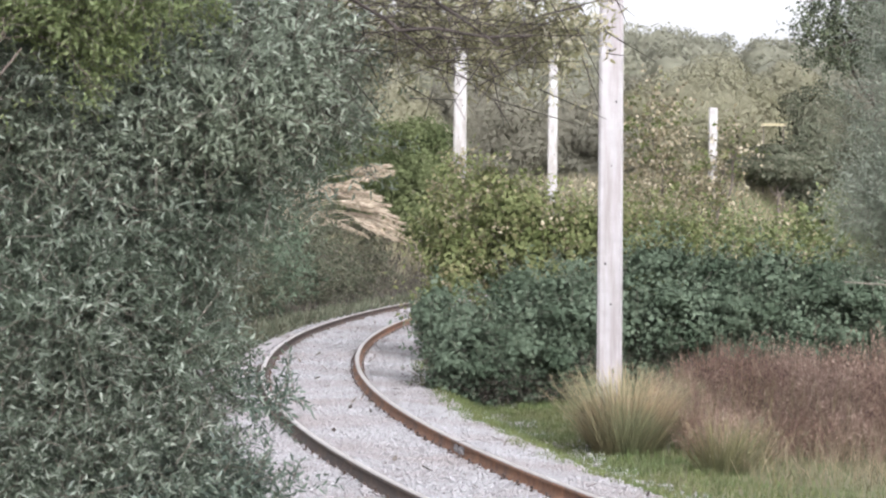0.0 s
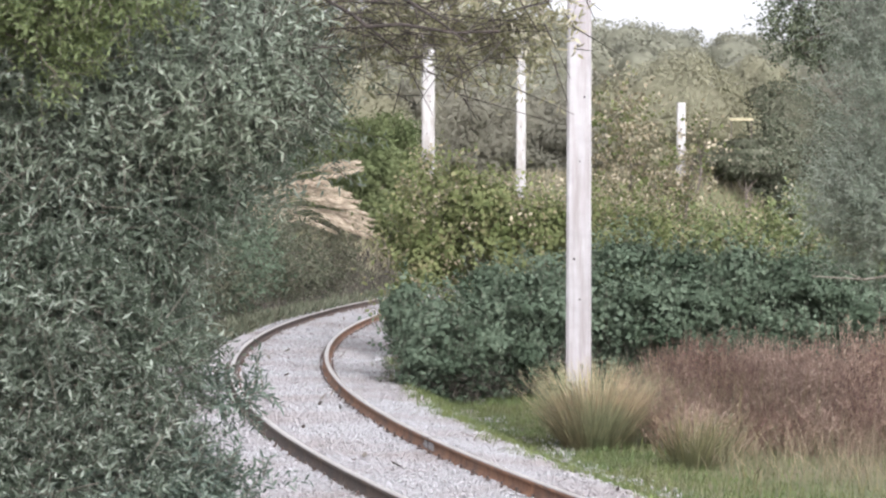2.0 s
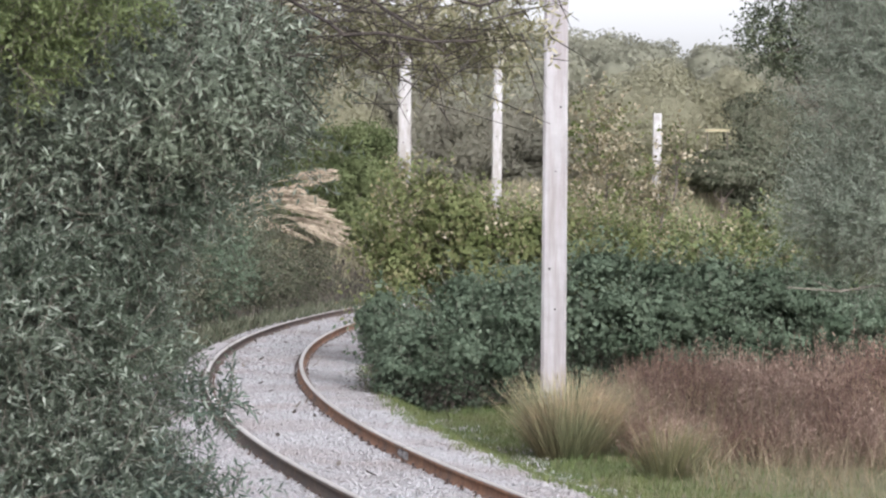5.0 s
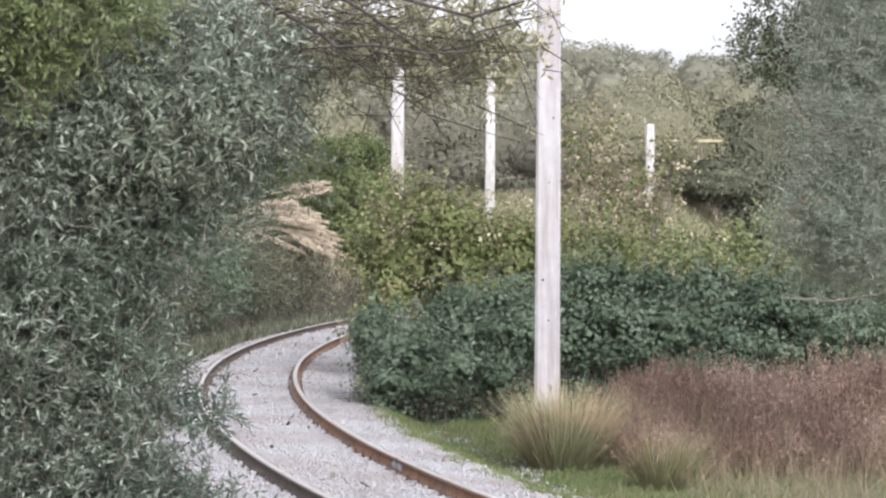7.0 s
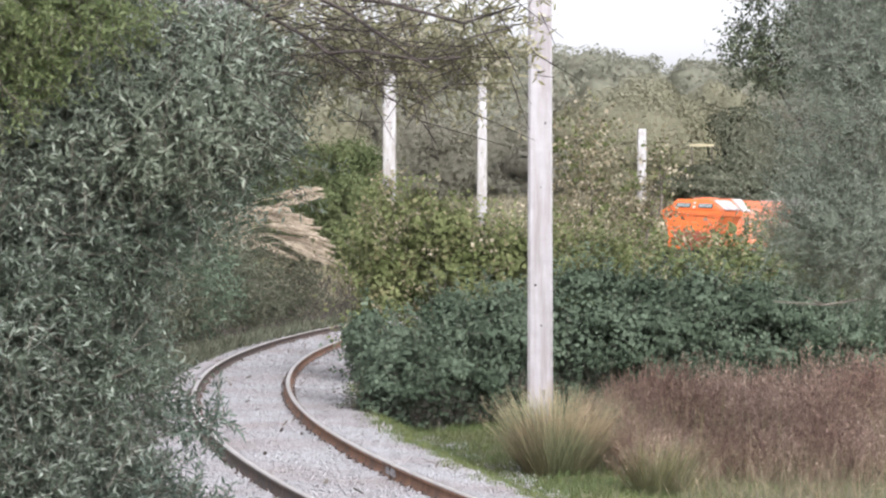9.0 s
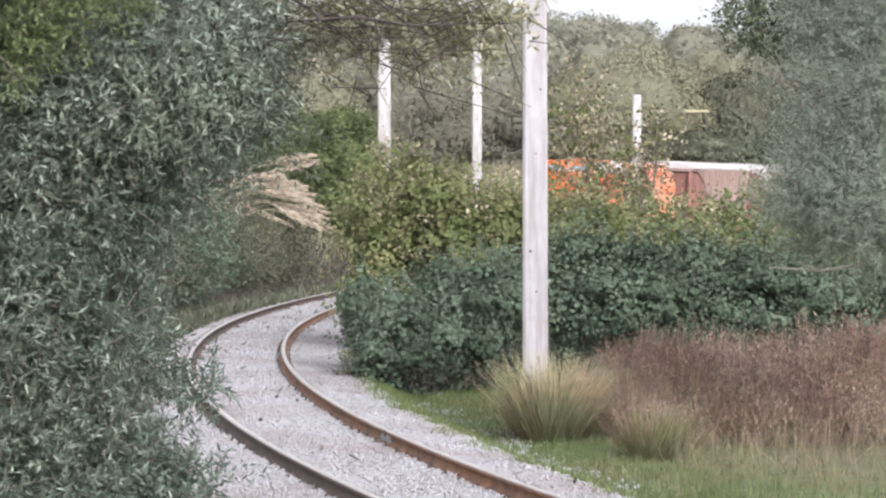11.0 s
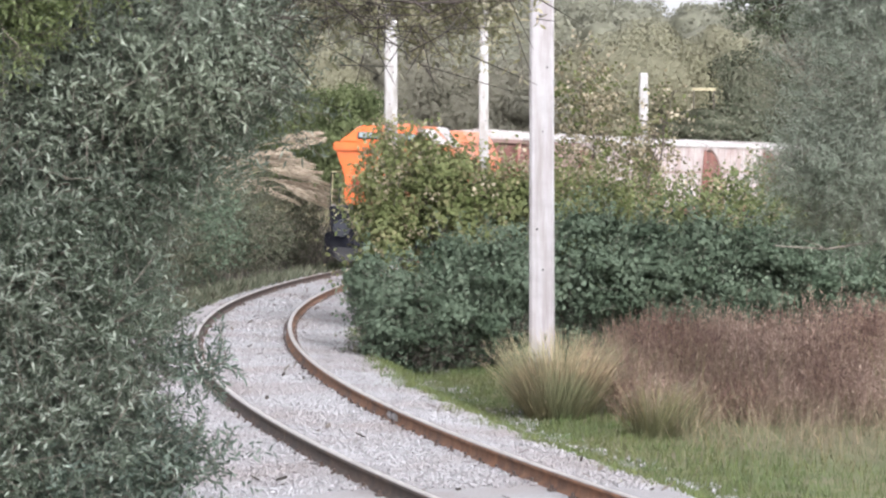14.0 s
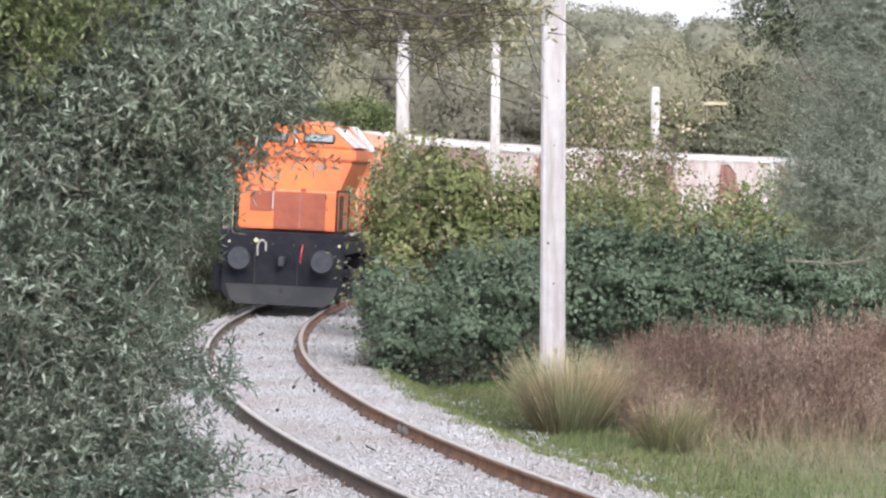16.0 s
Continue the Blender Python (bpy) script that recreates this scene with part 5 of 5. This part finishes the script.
def build_tuft(seed, cx, cy, radius, n, length, label, straw=M_TUFT):
    rng = np.random.default_rng(seed)
    a, r = rng.uniform(0, 2 * np.pi, n), radius * np.sqrt(rng.random(n))
    x, y = cx + r * np.cos(a) * 0.7, cy + r * np.sin(a) * 0.6
    out = r / radius * 0.42
    base = np.stack([x, y, np.full(n, gz(cx, cy) - 0.03)], -1)
    way = np.stack([np.cos(a) * out + rng.normal(size=n) * 0.2 + 0.06, np.sin(a) * out + rng.normal(size=n) * 0.2, np.ones(n)], -1)
    v, f = leaf_arrays(base, way, np.stack([-np.cos(a), -np.sin(a), np.full(n, 0.2)], -1) + rng.normal(size=(n, 3)) * 0.4, length * rng.uniform(0.3, 1.12, n), np.full(n, 0.009), 0.22)
    thing = new("grass_tuft")
    mesh_np("bladework", v, f, straw, thing)["kind"] = "stuff"
    k = n // 9
    tips = v.reshape(-1, 6, 3)[:k, 5]
    dirs = tips - v.reshape(-1, 6, 3)[:k, 3]
    b0 = np.repeat(tips - dirs * 0.35, 6, axis=0) + rng.normal(size=(k * 6, 3)) * 0.012
    v, f = leaf_arrays(b0, np.repeat(unit(dirs), 6, axis=0) + rng.normal(size=b0.shape) * 0.25, rng.normal(size=b0.shape), rng.uniform(0.05, 0.11, k * 6), np.full(k * 6, 0.007), 0.1, True)
    mesh_np("seed_heads", v, f, M_SLOPE, thing, "pale feathery seed heads")["kind"] = "stuff"
    tagged(thing, label, "grass", "dry grass tufts", "stuff")


build_tuft(81, 1.45, 36.4, 0.56, 2400, 1.12, "tall dry grass tuft bleached straw above green")
build_tuft(82, 2.45, 33.8, 0.34, 420, 0.78, "smaller pale dry grass tuft before withered ferns", M_STRAW)
build_tuft(83, 2.75, 34.3, 0.3, 200, 0.7, "thin pale dry grass tuft before withered ferns", M_STRAW)

rng = np.random.default_rng(90)
n = 44000
s, l = rng.uniform(-22, 6, n), 1.75 + np.abs(rng.normal(size=n)) * 2.0
keep = (l < 2.4 + 6 * rng.random(n)) & (l > verge(s) + 0.25 * rng.normal(size=n))
cs, cl = rng.uniform(-27, 4, 110), rng.uniform(1.75, 2.6, 110)
cr = rng.uniform(0.08, 0.28, 110)
cs, cl = (np.concatenate([s[keep], np.repeat(cs, 70) + rng.normal(size=7700) * np.repeat(cr, 70) * 1.5]), np.concatenate([l[keep], np.repeat(cl, 70) + rng.normal(size=7700) * np.repeat(cr, 70) * 0.6]))
x, y, _ = on_line(cs, cl)
blades("short_grass", 91, x, y, 0.13, 0.009, 0.7, M_GRASS, "short green grass along the edge of the ballast")
x, y = rng.uniform(2.6, 7, 520), rng.uniform(30, 37, 520)
blades("straw_grass", 92, x, y, 0.5, 0.007, 0.55, M_STRAW, "thin straw-coloured grass before withered ferns")
x, y = rng.uniform(2.2, 8, 1700), rng.uniform(28, 37.5, 1700)
blades("verge_weeds", 97, x, y, 0.2, 0.008, 0.9, M_STRAW, "short straw and weeds among the green grass")
x, y = rng.uniform(2.6, 8.5, 2000), rng.uniform(32.5, 41, 2000)
blades("tan_stems", 98, x, y, 0.75, 0.0055, 1.3, M_STALK, "tan dry stems among withered ferns")
n = 17000
s, l = rng.uniform(6, 62, n), -2.5 - np.abs(rng.normal(size=n)) * 2.0
x, y, _ = on_line(s, l)
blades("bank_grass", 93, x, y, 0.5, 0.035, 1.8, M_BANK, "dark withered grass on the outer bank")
n = 6500
s, l = rng.uniform(2, 60, n), -1.4 - np.abs(rng.normal(size=n)) * 0.8
x, y, _ = on_line(s, l)
blades("trackside_weeds", 99, x, y, 0.34, 0.05, 1.6, M_SCRUB, "low dull green weeds close against the outer rail")
n = 9000
s, l = rng.uniform(50, 120, n), -3.0 - np.abs(rng.normal(size=n)) * 4.0
x, y, _ = on_line(s, l)
blades("slope_grass", 94, x, y, 0.6, 0.05, 0.8, M_SLOPE, "dry tan grass on the slope behind the train")


def build_ferns():
    rng = np.random.default_rng(95)
    n = 10500
    x, y = rng.uniform(2.1, 8.5, n), rng.uniform(35.8, 42.5, n)
    top = -0.3 + 0.04 * (x - 3) + 0.75 * ease(35.8, 40.5, y + 0.1 * (x - 2.3)) + 0.16 * np.sin(x * 2.1 + 0.8 * y) + 0.14 * np.sin(y * 2.7 + x * 1.3) + rng.normal(size=n) * 0.08
    top *= ease(1.9, 3.2, x)
    g = ground_z(x, y)
    z = g + (rng.random(n) ** 0.6) * np.maximum(top - g, 0.1) * 0.8
    p = np.stack([x, y, z], -1)
    v, f, a, b = sprays(rng, p, np.tile([0.1, -0.1, 1.0], (n, 1)), 8, 0.36, 0.075, 0.014, spread=0.5, lift=0.5, wild=0.8, cheap=True)
    thing = new("fern_bed")
    mesh_np("foliage", v, f, M_FERN, thing)["kind"] = "stuff"
    v, f = thin_twigs(np.stack([x, y, g], -1)[::2], b[::2] + [0, 0, 0.1], 0.004)
    mesh_np("stalkwork", v, f, M_FERN, thing)["kind"] = "stuff"
    tagged(thing, "bed of withered reddish brown ferns before the brambles", "ferns", kind="stuff")
    k = 900
    x, y = rng.uniform(2.2, 8.0, k), rng.uniform(36, 41, k)
    blades("tall_straw", 96, x, y, 1.0, 0.007, 0.4, M_STRAW, "tall straw stems among withered ferns")


build_ferns()


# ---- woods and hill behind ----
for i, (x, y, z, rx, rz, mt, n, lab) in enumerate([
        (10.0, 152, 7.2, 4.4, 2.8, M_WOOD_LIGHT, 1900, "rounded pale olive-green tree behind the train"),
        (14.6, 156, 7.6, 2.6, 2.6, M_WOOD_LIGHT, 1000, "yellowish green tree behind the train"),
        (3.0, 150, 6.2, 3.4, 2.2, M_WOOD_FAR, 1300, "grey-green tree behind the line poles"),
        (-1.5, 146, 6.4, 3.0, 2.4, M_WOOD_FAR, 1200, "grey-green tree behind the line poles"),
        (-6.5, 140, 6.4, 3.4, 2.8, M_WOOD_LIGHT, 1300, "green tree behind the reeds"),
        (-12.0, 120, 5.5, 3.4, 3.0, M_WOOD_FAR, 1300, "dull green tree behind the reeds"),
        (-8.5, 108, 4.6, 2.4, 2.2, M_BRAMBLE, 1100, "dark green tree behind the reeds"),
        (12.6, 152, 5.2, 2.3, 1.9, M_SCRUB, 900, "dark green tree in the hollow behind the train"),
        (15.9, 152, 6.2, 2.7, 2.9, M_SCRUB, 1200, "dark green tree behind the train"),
        # Flat dark bush added for the shaded hollow; it also hides the board posts.
        (13.3, 147.0, 5.0, 2.2, 0.8, M_SCRUB, 800, "dark green bush added for the shaded hollow behind the train"),
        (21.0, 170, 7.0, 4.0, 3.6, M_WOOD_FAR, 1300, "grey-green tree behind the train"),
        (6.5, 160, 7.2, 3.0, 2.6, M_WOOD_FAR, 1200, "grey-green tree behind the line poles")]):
    g = gz(x, y)
    base = [(x, y, z, rx, rx * 0.8, rz, 1.0), (x - rx * 0.5, y - 0.5, z - rz * 0.35, rx * 0.7, rx * 0.6, rz * 0.7, 0.5), (x + rx * 0.5, y, z - rz * 0.3, rx * 0.65, rx * 0.6, rz * 0.7, 0.5), (x, y, max(z - rz * 0.9, g + 1), rx * 0.9, rx * 0.7, rz * 0.6, 0.5)]
    lumps = lumps_on(np.random.default_rng(300 + i), base, 16, (0.22, 0.4), 0.2, 0.4)
    woody("tree", 100 + i, (x, y, g), base, [(mt, 0, 1, 0, 0, 0, dict(hull=base)), (mt, n * 11, 1, 0, 0.21, 0.12, dict(rind=True, ruffle=0.14, shell=0.15)), (mt, n * 9, 1, 0, 0.2, 0.115, dict(rind=True, ruffle=0.14, shell=0.2, blobs=lumps)),
          (mt, n // 5, 6, 0.5, 0.13, 0.06, dict(shell=0.12, cheap=True))], lab, "tree", 0.1, 0.4, 5, 0.012, "trees behind the line")


def build_woods():
    rng = np.random.default_rng(150)
    n = 760
    x, y = rng.uniform(-75, 85, n), rng.uniform(195, 390, n)
    keep = np.abs(x) < 6 + y * 0.18
    x, y = x[keep], y[keep]
    g = ground_z(x, y)
    k = len(x)
    rx, rz = rng.uniform(2.0, 3.8, k), rng.uniform(2.1, 2.9, k)
    B = np.stack([x, y, g + rz * 0.8, rx, rx * 0.9, rz, rx * rz], -1)
    C = np.repeat(B, 5, axis=0)
    u = unit(rng.normal(size=(len(C), 3)) + np.array([0, -0.3, 0.5]))
    C[:, :3] += u * C[:, 3:6] * 0.75
    C[:, 3:6] *= rng.uniform(0.25, 0.5, (len(C), 1))
    C[:, 6] *= 0.22
    p, out = in_blobs(rng, np.concatenate([B, C]), 210000, 0.12)
    v, f = rind_leaves(rng, p, out, 0.46, 0.28, 0.14)
    thing = new("hill_woods")
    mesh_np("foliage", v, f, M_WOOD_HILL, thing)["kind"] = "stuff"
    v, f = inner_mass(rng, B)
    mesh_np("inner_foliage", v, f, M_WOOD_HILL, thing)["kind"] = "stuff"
    v, f = thin_twigs(np.stack([x, y, g - 0.3], -1), np.stack([x, y, g + 3], -1), 0.16)
    mesh_np("stems", v, f, M_BARK, thing)["kind"] = "stuff"
    tagged(thing, "hazy grey-green woods covering the hill", "woods", kind="stuff")


build_woods()

# Pale far streak built as a board; the board and its posts are made up.
pale_bar = new("pale_far_strip")
pale_bar.location = (13.2, 148.5, gz(13.2, 148.5))
h = 6.75 - pale_bar.location.z
part("board", box(bmesh.new(), -0.6, 0.6, -0.03, 0.03, h - 0.06, h + 0.06, 0.01), M_BOARD, pale_bar)
for sx in (-0.5, 0.5):
    part("post", rod(bmesh.new(), (sx, 0.05, -0.3), (sx, 0.05, h + 0.05), 0.03, 8), M_BARK, pale_bar)
tagged(pale_bar, "pale yellow strip behind the train, set on added posts", "board")


# ---- what moves: the train rolls round the curve at a steady pace ----
def rolling(s, length, lead):
    """Pose of a vehicle whose nose is s metres along the track and which rides on two bogies."""
    (x1, y1, _), (x2, y2, _) = on_line(s + lead), on_line(s + length - lead)
    d = Vector((x1 - x2, y1 - y2, 0)).normalized()
    cant = -2.6 * (1 - min(max((s - 60) / 90, 0), 1))
    return Matrix.Translation((x1 + d.x * lead, y1 + d.y * lead, 0.0)) @ pose(0, 0, 0, 0, 0, math.degrees(math.atan2(-d.x, d.y))) @ pose(0, 0, 0, 0, cant, 0)


def motions():
    times = [k * 0.5 for k in range(33)]
    nose = {t: 13.67 + 9.653 * (16 - t) for t in times}
    walk(loco, [(t, rolling(nose[t], 14.5, 3.0)) for t in times])
    for k, w in enumerate(wagons):
        walk(w, [(t, rolling(nose[t] + 15.2 + 10.1 * k, 10.0, 2.0)) for t in times])


motions()
